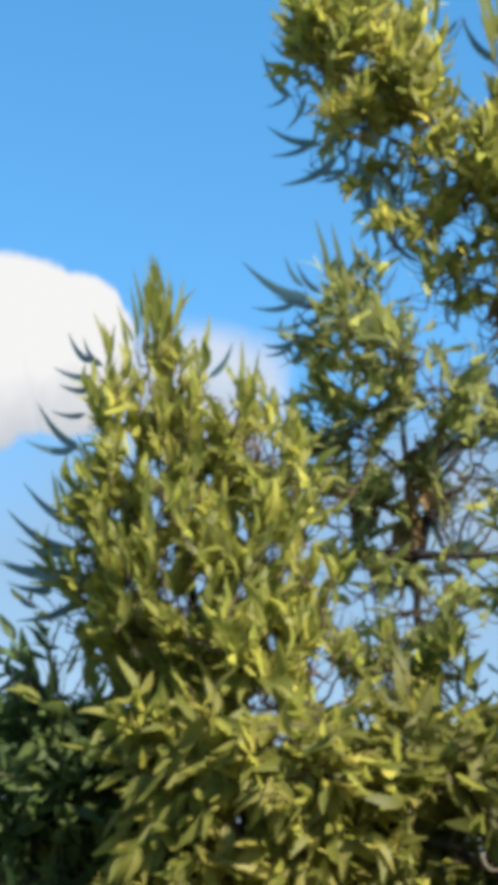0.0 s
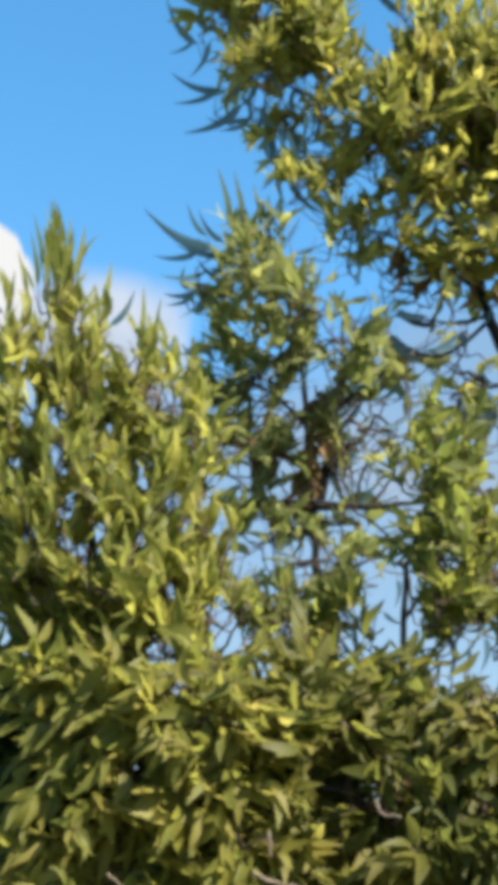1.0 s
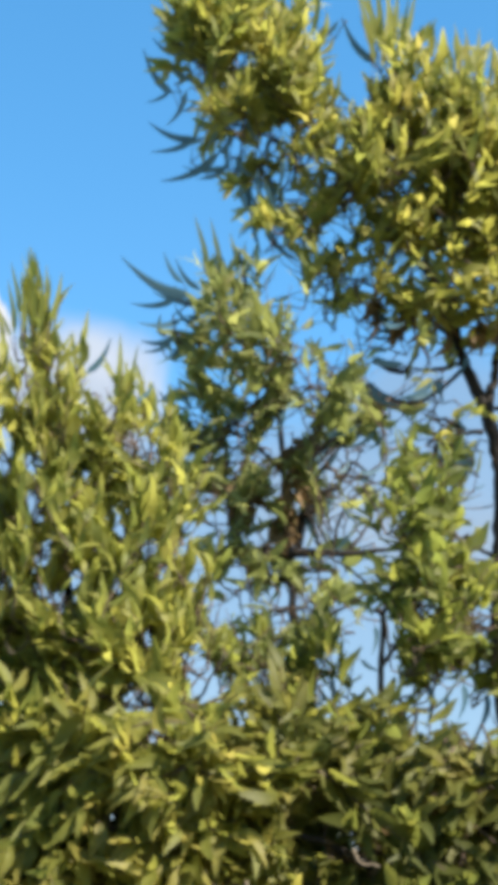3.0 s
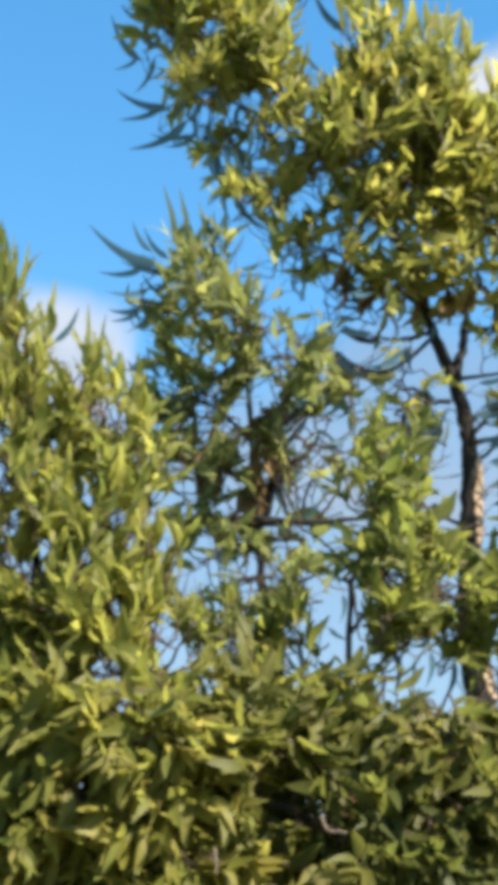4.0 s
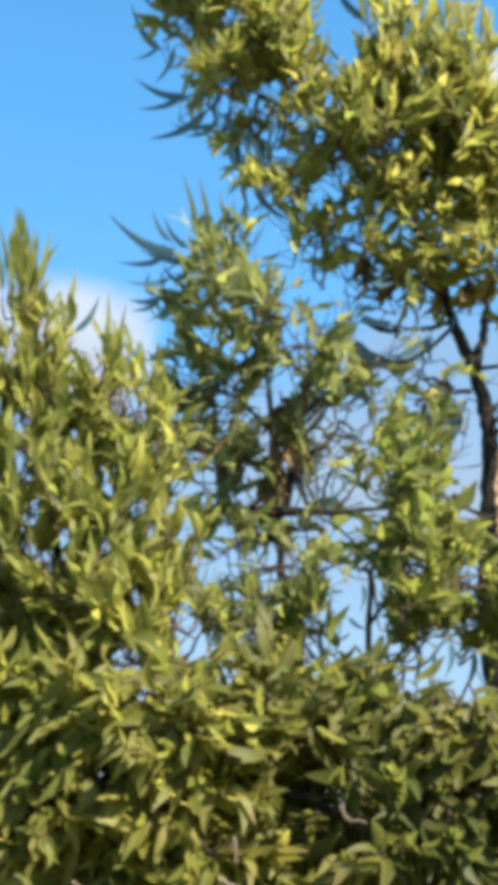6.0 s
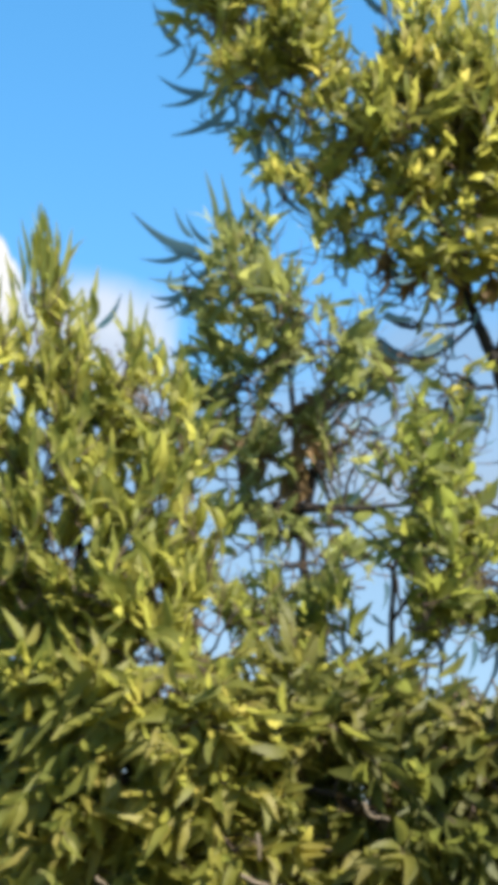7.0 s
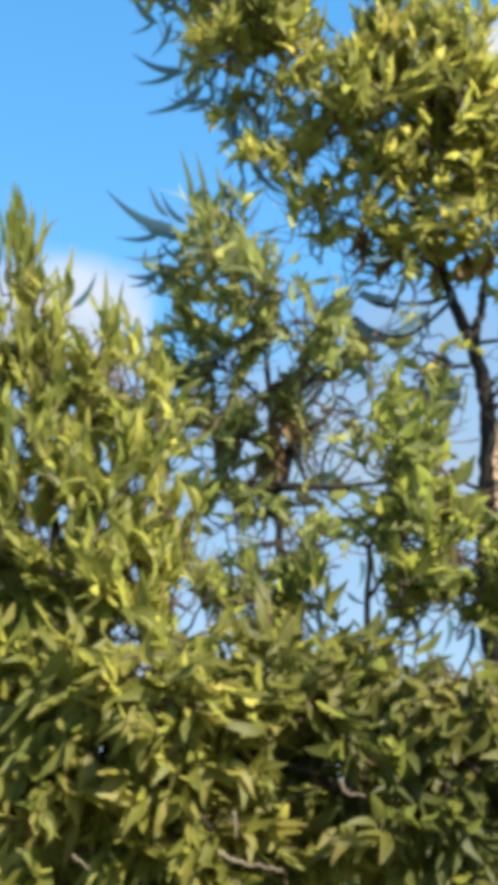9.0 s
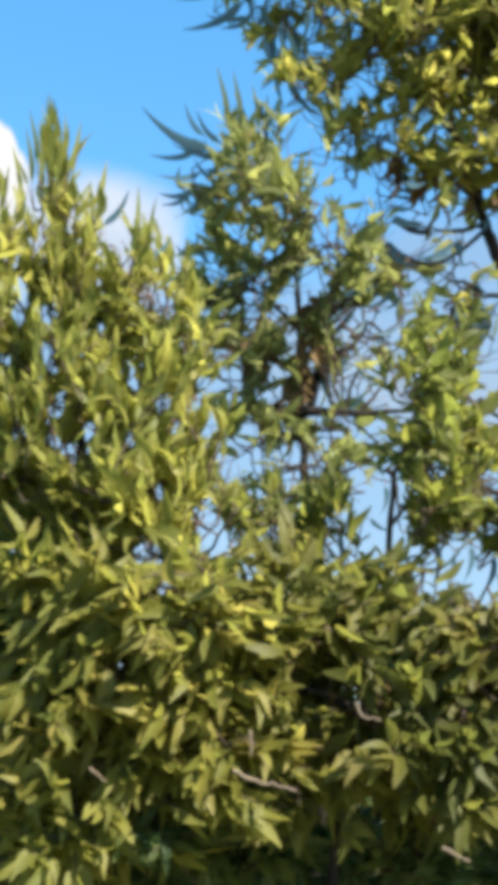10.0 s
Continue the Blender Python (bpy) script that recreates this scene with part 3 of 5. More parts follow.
def hedge(x0, x1, y, height, depth, count, seed):
    """A dense low hedge behind the trees: one mass of leaves over an inner thicket of stems."""
    rng = np.random.default_rng(seed)
    blocks, faces, at = [], [], 0
    for _ in range(count):
        x = rng.uniform(x0, x1)
        top = height * (0.88 + 0.2 * noise.noise((x * 1.3, 0, seed)))
        p = np.array((x, y + depth * rng.uniform(-0.5, 0.5) , rng.uniform(0.02, 1) ** 0.7 * top))
        d = Vector(rng.normal(0, 1, 3) + np.array((0, -0.4, 0.2))).normalized()
        up = Vector((0, -0.5, 0.8)) + Vector(rng.normal(0, 0.5, 3))
        right = d.cross(up).normalized()
        v, f = BLADES[int(rng.integers(len(BLADES)))]
        blocks.append(v @ (np.array((right, d, right.cross(d))) * rng.uniform(0.17, 0.27)) + p)
        faces += [tuple(i + at for i in face) for face in f]
        at += len(v)
    # Dark colour and weak shine-through stand for shade.
    ob = new("hedge", mesh_of("hedge", np.concatenate(blocks), faces, leaf_material("hedge_foliage", SHADE_GREEN, True, glow=0.1)))
    return tagged(ob, "added low hedge behind the trees, green darkened for shade", "hedge", kind="stuff")


# Added dark mass that stands for the shade low behind the trees.
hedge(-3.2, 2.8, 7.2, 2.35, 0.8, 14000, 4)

# ---- trees ----
LEFT_GAPS = [(-0.50, 3.46, 0.11, 0.10), (-0.59, 3.50, 0.04, 0.08), (-0.70, 3.56, 0.03, 0.05), (-0.71, 3.64, 0.03, 0.06), (-0.81, 3.62, 0.03, 0.06), (-1.02, 3.71, 0.02, 0.07), (-1.09, 3.68, 0.02, 0.05), (-1.24, 2.54, 0.07, 0.11), (-1.18, 2.47, 0.07, 0.05), (-0.59, 2.92, 0.04, 0.04), (-0.55, 3.20, 0.03, 0.03), (-0.78, 3.53, 0.03, 0.04), (-0.28, 2.45, 0.04, 0.05), (-0.17, 2.47, 0.02, 0.04), (-0.30, 2.68, 0.04, 0.03), (-0.32, 2.40, 0.03, 0.02)]
left = Crown(11, 0.130, LEFT_GAPS, 0.05, 1.2, 0.6)
for bx, by, bz, tx, ty, tz, n in [
    (-0.53, 4.80, 3.20, -0.55, 4.75, 3.38, 10),
    (-0.47, 4.80, 2.99, -0.38, 4.75, 3.14, 10),
]:
    left.shoot((bx, by, bz), (tx, ty, tz), n, 1.0, 0.65, strict=False)
for bx, by, bz, tx, ty, tz, n in [
    (-0.92, 4.80, 3.37, -0.91, 4.75, 3.60, 12),
    (-0.86, 4.80, 3.35, -0.86, 4.75, 3.56, 10),
]:
    left.shoot((bx, by, bz), (tx, ty, tz), n, 1.0, 0.65, strict=False)
for bx, by, bz, tx, ty, tz, n in [
    (-0.92, 4.80, 3.43, -0.93, 4.75, 3.76, 14),
    (-0.89, 4.80, 3.43, -0.89, 4.75, 3.73, 12),
    (-0.95, 4.80, 3.43, -0.97, 4.75, 3.73, 12),
    (-0.86, 4.80, 3.41, -0.84, 4.75, 3.74, 12),
    (-0.93, 4.80, 3.53, -0.95, 4.75, 3.80, 8),
    (-0.53, 4.80, 3.22, -0.57, 4.75, 3.41, 8),
]:
    left.shoot((bx, by, bz), (tx, ty, tz), n, 1.2, 0.24, strict=False, shapes=(5, 8))
for x, y, z, rx, ry, rz, n, up, out in [
    (-0.92, 4.80, 3.31, 0.13, 0.15, 0.13, 14, 1, 0.40),
    (-0.76, 4.80, 3.12, 0.27, 0.25, 0.18, 31, 1, 0.50),
    (-0.93, 4.80, 2.97, 0.23, 0.25, 0.22, 31, 1, 0.50),
    (-0.56, 4.70, 2.85, 0.21, 0.25, 0.21, 31, 1, 0.50),
    (-0.69, 4.70, 2.64, 0.40, 0.30, 0.19, 52, 0.90, 0.50),
    (-1.09, 4.80, 2.70, 0.16, 0.25, 0.18, 24, 0.90, 0.60),
    (-0.43, 4.70, 2.60, 0.19, 0.25, 0.16, 21, 0.80, 0.60),
    (-0.97, 4.80, 2.43, 0.35, 0.30, 0.16, 41, 0.60, 0.70),
    (-0.59, 4.80, 2.40, 0.35, 0.30, 0.16, 35, 0.50, 0.70),
    (-0.58, 4.80, 3.22, 0.09, 0.15, 0.09, 9, 1, 0.40),
]:
    left.fill(x, y, z, rx, ry, rz, n, up, out)
for x, y, z, rx, ry, rz, n, up, out in [
    (-0.70, 4.80, 3.27, 0.11, 0.15, 0.11, 10, 1, 0.40),
    (-0.85, 4.60, 2.70, 0.20, 0.15, 0.14, 16, 0.80, 0.60),
    (-0.77, 4.60, 2.51, 0.24, 0.15, 0.12, 16, 0.70, 0.60),
    (-0.95, 4.60, 3, 0.16, 0.12, 0.17, 12, 0.80, 0.50),
    (-0.97, 4.60, 2.77, 0.15, 0.12, 0.15, 10, 0.70, 0.50),
    (-0.48, 4.50, 2.49, 0.20, 0.12, 0.12, 16, 0.50, 0.60),
    (-0.62, 4.50, 2.41, 0.20, 0.12, 0.10, 13, 0.30, 0.70),
    (-0.34, 4.50, 2.36, 0.16, 0.12, 0.08, 11, 0.30, 0.70),
]:
    left.fill(x, y, z, rx, ry, rz, n, up, out)
for x, y, z, rx, ry, rz, n, up, out in [
    (-0.45, 4.7, 3.00, 0.11, 0.14, 0.16, 10, 0.8, 0.6),
    (-0.41, 4.7, 2.77, 0.11, 0.14, 0.12, 12, 0.8, 0.6),
    (-0.53, 4.7, 3.19, 0.09, 0.14, 0.12, 8, 0.8, 0.6),
    (-0.81, 4.7, 3.35, 0.11, 0.14, 0.11, 8, 0.8, 0.6),
    (-1.05, 4.7, 3.35, 0.09, 0.14, 0.09, 8, 0.8, 0.6),
    (-1.07, 4.7, 3.04, 0.07, 0.14, 0.12, 8, 0.8, 0.6),
    (-1.09, 4.7, 2.80, 0.06, 0.14, 0.11, 6, 0.8, 0.6),
]:
    left.fill(x, y, z, rx, ry, rz, n, up, out)
for bx, bz, tx, tz in [
    (-0.947, 3.656, -0.951, 3.899), (-0.896, 3.665, -0.889, 3.845), (-0.869, 3.624, -0.844, 3.839), (-0.978, 3.667, -1.004, 3.843),
    (-0.921, 3.605, -0.924, 3.827), (-0.985, 3.586, -1.006, 3.771), (-0.901, 3.584, -0.898, 3.799), (-0.956, 3.605, -0.974, 3.811),
    (-1.121, 3.498, -1.226, 3.631), (-1.090, 3.491, -1.181, 3.626), (-1.072, 3.507, -1.148, 3.722), (-1.062, 3.527, -1.121, 3.691),
    (-1.021, 3.546, -1.058, 3.731), (-1.002, 3.586, -1.035, 3.668), (-1.119, 3.463, -1.258, 3.490), (-1.100, 3.403, -1.235, 3.429),
    (-1.133, 3.319, -1.247, 3.326), (-1.145, 3.212, -1.307, 3.371), (-1.167, 3.212, -1.325, 3.223), (-1.115, 3.039, -1.180, 3.173),
    (-1.184, 3.011, -1.237, 3.139), (-1.128, 2.954, -1.334, 3.098), (-1.132, 2.874, -1.389, 3.012), (-1.158, 2.852, -1.332, 2.899),
]:
    left.leaf(bx, bz, tx, tz, 4.72)
for bx, bz, tx, tz in [
    (-1.140, 2.800, -1.396, 2.828), (-1.206, 2.749, -1.354, 2.760), (-1.247, 2.683, -1.349, 2.750), (-1.114, 2.732, -1.326, 2.641),
    (-0.765, 3.481, -0.745, 3.693), (-0.749, 3.461, -0.665, 3.579), (-0.780, 3.472, -0.805, 3.623), (-0.641, 3.400, -0.634, 3.599),
    (-0.793, 3.472, -0.841, 3.583), (-0.612, 3.341, -0.561, 3.517), (-0.578, 3.341, -0.518, 3.418), (-0.601, 3.292, -0.460, 3.287),
    (-0.821, 3.482, -0.785, 3.602), (-0.651, 3.420, -0.692, 3.520), (-1.130, 2.973, -1.208, 3.097), (-1.103, 3.134, -1.167, 3.270),
    (-1.086, 3.487, -1.047, 3.628), (-0.842, 3.523, -0.799, 3.623),
]:
    left.leaf(bx, bz, tx, tz, 4.72)
for x, y, z, rx, ry, rz, n, up, out in [
    (-0.81, 4.5, 2.94, 0.14, 0.14, 0.15, 12, 0.9, 0.5),
    (-0.57, 4.5, 2.85, 0.12, 0.14, 0.15, 12, 0.9, 0.5),
    (-0.63, 4.5, 2.60, 0.15, 0.14, 0.12, 12, 0.8, 0.6),
    (-0.92, 4.5, 2.68, 0.12, 0.14, 0.14, 9, 0.8, 0.6),
]:
    left.fill(x, y, z, rx, ry, rz, n, up, out, leaves=13, size=0.9)
for bx, bz, tx, tz in [
    (-1.185, 2.393, -1.200, 2.606), (-1.262, 2.738, -1.284, 2.743), (-1.204, 2.738, -1.309, 2.752), (-1.144, 2.467, -1.116, 2.590),
    (-1.252, 2.484, -1.289, 2.608), (-1.168, 2.555, -1.260, 2.590), (-1.240, 2.807, -1.374, 2.829), (-1.125, 3.011, -1.161, 3.135),
    (-1.204, 3.002, -1.225, 3.124),
]:
    left.leaf(bx, bz, tx, tz, 4.7)
for x, y, z, rx, ry, rz, n, up, out in [
    (-1.15, 4.75, 2.69, 0.07, 0.14, 0.11, 7, 0.3, 0.9),
    (-1.25, 4.75, 2.63, 0.07, 0.14, 0.07, 5, 0.3, 0.9),
    (-1.13, 4.75, 2.91, 0.05, 0.14, 0.09, 5, 0.4, 0.9),
]:
    left.fill(x, y, z, rx, ry, rz, n, up, out, leaves=10, size=0.8, edge_on=True)
for x, y, z, rx, ry, rz, n, up, out in [
    (-0.62, 4.6, 3.30, 0.09, 0.14, 0.07, 6, 0.9, 0.5),
]:
    left.fill(x, y, z, rx, ry, rz, n, up, out, size=0.9)
LEFT_TRUNKS = [[(-0.630, 4.800, -0.030), (-0.630, 4.800, 1.681), (-0.677, 4.800, 2.005), (-0.734, 4.800, 2.518), (-0.826, 4.800, 2.971), (-0.891, 4.800, 3.352), (-0.917, 4.800, 3.670)]]
LEFT_LIMBS = [([(-0.734, 4.800, 2.518), (-0.516, 4.800, 2.787), (-0.396, 4.800, 2.971)], 0.01),
    ([(-0.705, 4.800, 2.257), (-0.980, 4.800, 2.553), (-1.188, 4.800, 2.769)], 0.011),
    ([(-0.782, 4.800, 2.787), (-0.690, 4.800, 3.141), (-0.719, 4.800, 3.411)], 0.008),
    ([(-0.817, 4.800, 2.971), (-1.020, 4.800, 3.217), (-1.126, 4.800, 3.450)], 0.007),
    ([(-0.681, 4.800, 2.088), (-0.416, 4.800, 2.343), (-0.281, 4.800, 2.553)], 0.011)]
tree("tree", "young tree with narrow yellow-green leaves, pointed sunlit crown", "tree", 11, LEFT_TRUNKS, 0.035, LEFT_LIMBS, left, YELLOW_GREEN, dead=None, group="young trees in a row")


MIDDLE_GAPS = [(-0.093, 3.711, 0.058, 0.081), (0.22, 3.317, 0.07, 0.07), (0.128, 3.549, 0.058, 0.058), (0.046, 3.294, 0.035, 0.058), (-0.104, 2.98, 0.046, 0.058), (-0.325, 3.549, 0.035, 0.035), (-0.418, 3.259, 0.046, 0.035), (-0.209, 3.189, 0.035, 0.035), (-0.313, 3.073, 0.035, 0.035), (-0.07, 2.934, 0.035, 0.046), (-0.464, 3.734, 0.035, 0.035), (-0.046, 3.908, 0.046, 0.035), (-0.209, 3.978, 0.023, 0.023), (0.07, 3.572, 0.035, 0.035), (-0.244, 3.34, 0.035, 0.023), (-0.348, 2.644, 0.046, 0.058), (-0.209, 2.679, 0.035, 0.046), (-0.371, 2.934, 0.058, 0.035), (-0.394, 2.586, 0.035, 0.035)]
middle = Crown(12, 0.158, MIDDLE_GAPS, 0.05, 1.2, 1.0)
for bx, by, bz, tx, ty, tz, n in [
    (-0.232, 5.916, 4.256, -0.244, 5.858, 4.361, 8),
    (-0.046, 5.916, 4.198, 0, 5.858, 4.372, 8),
]:
    middle.shoot((bx, by, bz), (tx, ty, tz), n, 1.05, 0.85, strict=False)
for x, y, z, rx, ry, rz, n, up, out in [
    (-0.325, 5.916, 4.28, 0.139, 0.174, 0.116, 7, 1, 0.5),
    (-0.209, 5.916, 4.024, 0.255, 0.232, 0.162, 10, 0.6, 0.7),
    (-0.313, 5.916, 3.781, 0.232, 0.232, 0.116, 5, 0.3, 0.8),
    (-0.394, 6.032, 3.607, 0.186, 0.232, 0.139, 6, 0.3, 0.8),
    (0.046, 5.916, 3.885, 0.162, 0.232, 0.162, 5, 0.3, 0.8),
    (-0.313, 6.032, 3.305, 0.197, 0.232, 0.139, 5, 0.3, 0.8),
    (-0.22, 6.032, 3.05, 0.267, 0.232, 0.139, 11, 0.5, 0.7),
    (0.046, 6.032, 3.027, 0.197, 0.232, 0.116, 7, 0.4, 0.7),
]:
    middle.fill(x, y, z, rx, ry, rz, n, up, out)
for x, y, z, rx, ry, rz, n, up, out in [
    (-0.313, 5.916, 3.688, 0.267, 0.232, 0.139, 7, 0.1, 0.9),
    (-0.348, 6.032, 3.468, 0.255, 0.232, 0.186, 8, 0.1, 0.9),
    (0.046, 6.032, 3.491, 0.255, 0.232, 0.255, 14, 0.1, 0.9),
    (-0.244, 6.032, 3.166, 0.313, 0.232, 0.162, 8, 0.1, 0.9),
    (0.081, 6.032, 3.073, 0.267, 0.232, 0.139, 7, 0.1, 0.9),
    (0.278, 6.032, 3.7, 0.255, 0.232, 0.209, 11, 0, 1),
    (-0.046, 5.916, 3.781, 0.209, 0.232, 0.116, 4, 0, 1),
    (0.174, 6.032, 3.444, 0.162, 0.232, 0.186, 6, 0, 1),
    (0.046, 6.032, 3.676, 0.139, 0.232, 0.139, 5, 0, 1),
]:
    middle.fill(x, y, z, rx, ry, rz, n, up, out, leaves=10, size=0.95, edge_on=True)
for bx, bz, tx, tz in [
    (-0.494, 4.222, -0.798, 4.402), (-0.409, 4.217, -0.666, 4.247), (-0.464, 4.242, -0.573, 4.382), (-0.541, 4.297, -0.621, 4.418),
    (-0.562, 4.209, -0.756, 4.197), (-0.537, 4.118, -0.718, 4.086), (-0.569, 4.030, -0.710, 4.044), (-0.580, 4.020, -0.699, 3.986),
    (-0.546, 4.013, -0.638, 3.918), (-0.518, 4.017, -0.427, 3.971), (-0.478, 4.044, -0.393, 4.098), (-0.521, 4.135, -0.407, 4.118),
    (-0.439, 4.322, -0.490, 4.576), (-0.388, 4.322, -0.425, 4.555), (-0.345, 4.234, -0.419, 4.486), (-0.319, 4.322, -0.351, 4.555),
    (-0.319, 4.317, -0.245, 4.443), (-0.346, 4.272, -0.408, 4.385), (-0.301, 4.297, -0.285, 4.486), (-0.380, 4.247, -0.464, 4.423),
    (-0.527, 3.731, -0.631, 3.831), (-0.490, 3.748, -0.546, 3.860), (-0.454, 3.748, -0.492, 3.843), (-0.491, 4.098, -0.572, 4.172),
]:
    middle.leaf(bx, bz, tx, tz, 5.85)
for bx, bz, tx, tz in [
    (-0.424, 4.172, -0.346, 4.247),
]:
    middle.leaf(bx, bz, tx, tz, 5.85)
for bx, bz, tx, tz in [
    (-0.090, 3.473, 0.069, 3.613), (0.031, 3.613, 0.180, 3.646), (0.082, 3.450, 0.135, 3.519), (0.170, 3.436, 0.227, 3.459),
    (-0.024, 3.420, 0.002, 3.552), (-0.028, 3.321, 0.011, 3.194), (0.046, 3.390, 0.020, 3.267), (0.107, 3.344, 0.155, 3.267),
    (0.217, 3.385, 0.260, 3.294), (0.129, 3.226, 0.063, 3.158), (0.223, 2.870, 0.211, 2.751), (0.168, 2.740, 0.253, 2.697),
    (0.062, 2.676, 0.103, 2.569), (0.008, 2.633, 0.082, 2.559), (0.422, 2.654, 0.410, 2.485), (0.549, 2.654, 0.524, 2.506),
    (0.632, 2.612, 0.585, 2.453), (0.484, 2.612, 0.460, 2.506), (0.800, 2.591, 0.860, 2.506), (-0.248, 3.759, -0.191, 3.618),
    (-0.136, 3.736, -0.153, 3.594), (-0.337, 3.712, -0.313, 3.618), (-0.447, 3.641, -0.500, 3.524), (-0.644, 3.547, -0.587, 3.478),
]:
    middle.leaf(bx, bz, tx, tz, 5.85)
for x, y, z, rx, ry, rz, n, up, out in [
    (-0.52, 5.85, 4.07, 0.08, 0.14, 0.07, 5, 0.1, 0.9),
    (-0.43, 5.85, 3.80, 0.07, 0.14, 0.06, 4, 0.2, 0.9),
    (-0.38, 5.85, 3.57, 0.11, 0.14, 0.09, 5, 0.1, 0.9),
    (-0.26, 5.85, 3.32, 0.11, 0.14, 0.09, 5, 0.0, 0.9),
    (-0.30, 5.85, 2.98, 0.13, 0.14, 0.11, 6, 0.1, 0.9),
]:
    middle.fill(x, y, z, rx, ry, rz, n, up, out, leaves=10, size=0.95, edge_on=True)
for x, y, z, rx, ry, rz, n, up, out in [
    (-0.15, 5.5, 3.91, 0.12, 0.12, 0.12, 11, 0.5, 0.7),
    (-0.31, 5.5, 4.02, 0.07, 0.12, 0.09, 6, 0.8, 0.6),
    (0.04, 5.5, 3.68, 0.09, 0.12, 0.09, 7, 0.3, 0.8),
]:
    middle.fill(x, y, z, rx, ry, rz, n, up, out)
for x, y, z, rx, ry, rz, n, up, out in [
    (-0.00, 5.9, 3.54, 0.13, 0.14, 0.11, 6, 0.1, 0.9),
    (-0.25, 5.9, 3.63, 0.13, 0.14, 0.11, 6, 0.1, 0.9),
    (-0.42, 5.9, 3.47, 0.11, 0.14, 0.11, 6, 0.1, 0.9),
    (0.11, 5.9, 3.26, 0.13, 0.14, 0.11, 5, 0, 0.9),
    (-0.24, 5.9, 3.08, 0.13, 0.14, 0.11, 7, 0.1, 0.9),
    (-0.00, 5.9, 2.97, 0.13, 0.14, 0.11, 7, 0.1, 0.9),
    (0.27, 5.9, 3.78, 0.13, 0.14, 0.11, 6, 0.1, 0.9),
    (0.45, 5.9, 3.97, 0.11, 0.14, 0.11, 5, 0, 0.9),
]:
    middle.fill(x, y, z, rx, ry, rz, n, up, out, leaves=10, size=0.95, edge_on=True)
for x, y, z, rx, ry, rz, n, up, out in [
    (-0.27, 5.8, 3.79, 0.11, 0.14, 0.09, 9, 0.2, 0.9),
    (-0.31, 5.8, 3.46, 0.17, 0.14, 0.13, 14, 0.1, 0.9),
    (-0.49, 5.8, 3.55, 0.11, 0.14, 0.13, 8, 0.1, 0.9),
    (-0.30, 5.8, 3.14, 0.17, 0.14, 0.11, 12, 0.1, 0.9),
    (-0.21, 5.8, 2.86, 0.17, 0.14, 0.13, 14, 0.2, 0.9),
    (0.04, 5.8, 2.88, 0.09, 0.14, 0.11, 7, 0.2, 0.9),
    (0.02, 5.8, 3.42, 0.07, 0.14, 0.13, 5, 0.1, 0.9),
    (-0.00, 5.8, 3.74, 0.11, 0.14, 0.09, 8, 0.2, 0.9),
]:
    middle.fill(x, y, z, rx, ry, rz, n, up, out, leaves=11, size=0.8)
for x, y, z, rx, ry, rz, n, up, out in [
    (-0.31, 5.75, 4.06, 0.15, 0.14, 0.13, 12, 0.4, 0.8),
    (-0.13, 5.75, 3.82, 0.13, 0.14, 0.11, 10, 0.2, 0.9),
    (-0.31, 5.75, 3.63, 0.15, 0.14, 0.11, 12, 0.1, 0.9),
    (-0.31, 5.75, 3.31, 0.15, 0.14, 0.11, 12, 0.1, 0.9),
    (0.09, 5.75, 3.86, 0.13, 0.14, 0.11, 10, 0.2, 0.9),
    (-0.01, 5.75, 3.31, 0.09, 0.14, 0.13, 6, 0.1, 0.9),
]:
    middle.fill(x, y, z, rx, ry, rz, n, up, out, leaves=16, size=0.55)
for bx, bz, tx, tz in [
    (0.173, 3.439, 0.261, 3.480), (0.229, 3.600, 0.130, 3.554), (0.015, 3.230, -0.007, 3.393), (0.046, 3.268, 0.024, 3.370),
    (0.102, 3.370, 0.081, 3.462), (0.139, 3.291, 0.107, 3.370), (0.062, 3.134, 0.030, 3.216), (-0.034, 3.145, -0.002, 3.212),
    (0.268, 4.065, 0.359, 4.101), (0.222, 3.932, 0.355, 3.896), (0.198, 3.807, 0.352, 3.729), (0.465, 3.812, 0.330, 3.741),
]:
    middle.leaf(bx, bz, tx, tz, 5.78)
for x, y, z, rx, ry, rz, n, up, out in [
    (-0.10, 5.75, 2.93, 0.07, 0.14, 0.11, 6, 0.2, 0.9),
    (-0.09, 5.75, 2.76, 0.09, 0.14, 0.11, 7, 0.2, 0.9),
    (-0.17, 5.75, 3.04, 0.09, 0.14, 0.07, 4, 0.1, 0.9),
]:
    middle.fill(x, y, z, rx, ry, rz, n, up, out, leaves=14, size=0.7)
middle_dead = Crown(42, 0.15)
for bx, by, bz, tx, ty, tz, n in [
    (-0.093, 5.916, 3.665, -0.104, 5.858, 3.386, 9),
    (-0.081, 5.916, 3.502, -0.093, 5.858, 3.247, 9),
    (-0.104, 5.916, 3.41, -0.128, 5.858, 3.166, 9),
    (-0.07, 5.916, 3.642, -0.058, 5.858, 3.41, 8),
    (-0.244, 5.916, 3.549, -0.313, 5.858, 3.41, 8),
    (-0.244, 5.916, 3.456, -0.29, 5.858, 3.317, 8),
    (-0.139, 5.916, 3.502, -0.151, 5.858, 3.201, 8),
    (-0.232, 5.916, 3.479, -0.255, 5.858, 3.34, 7),
]:
    middle_dead.shoot((bx, by, bz), (tx, ty, tz), n, spread=0.5, strict=False)
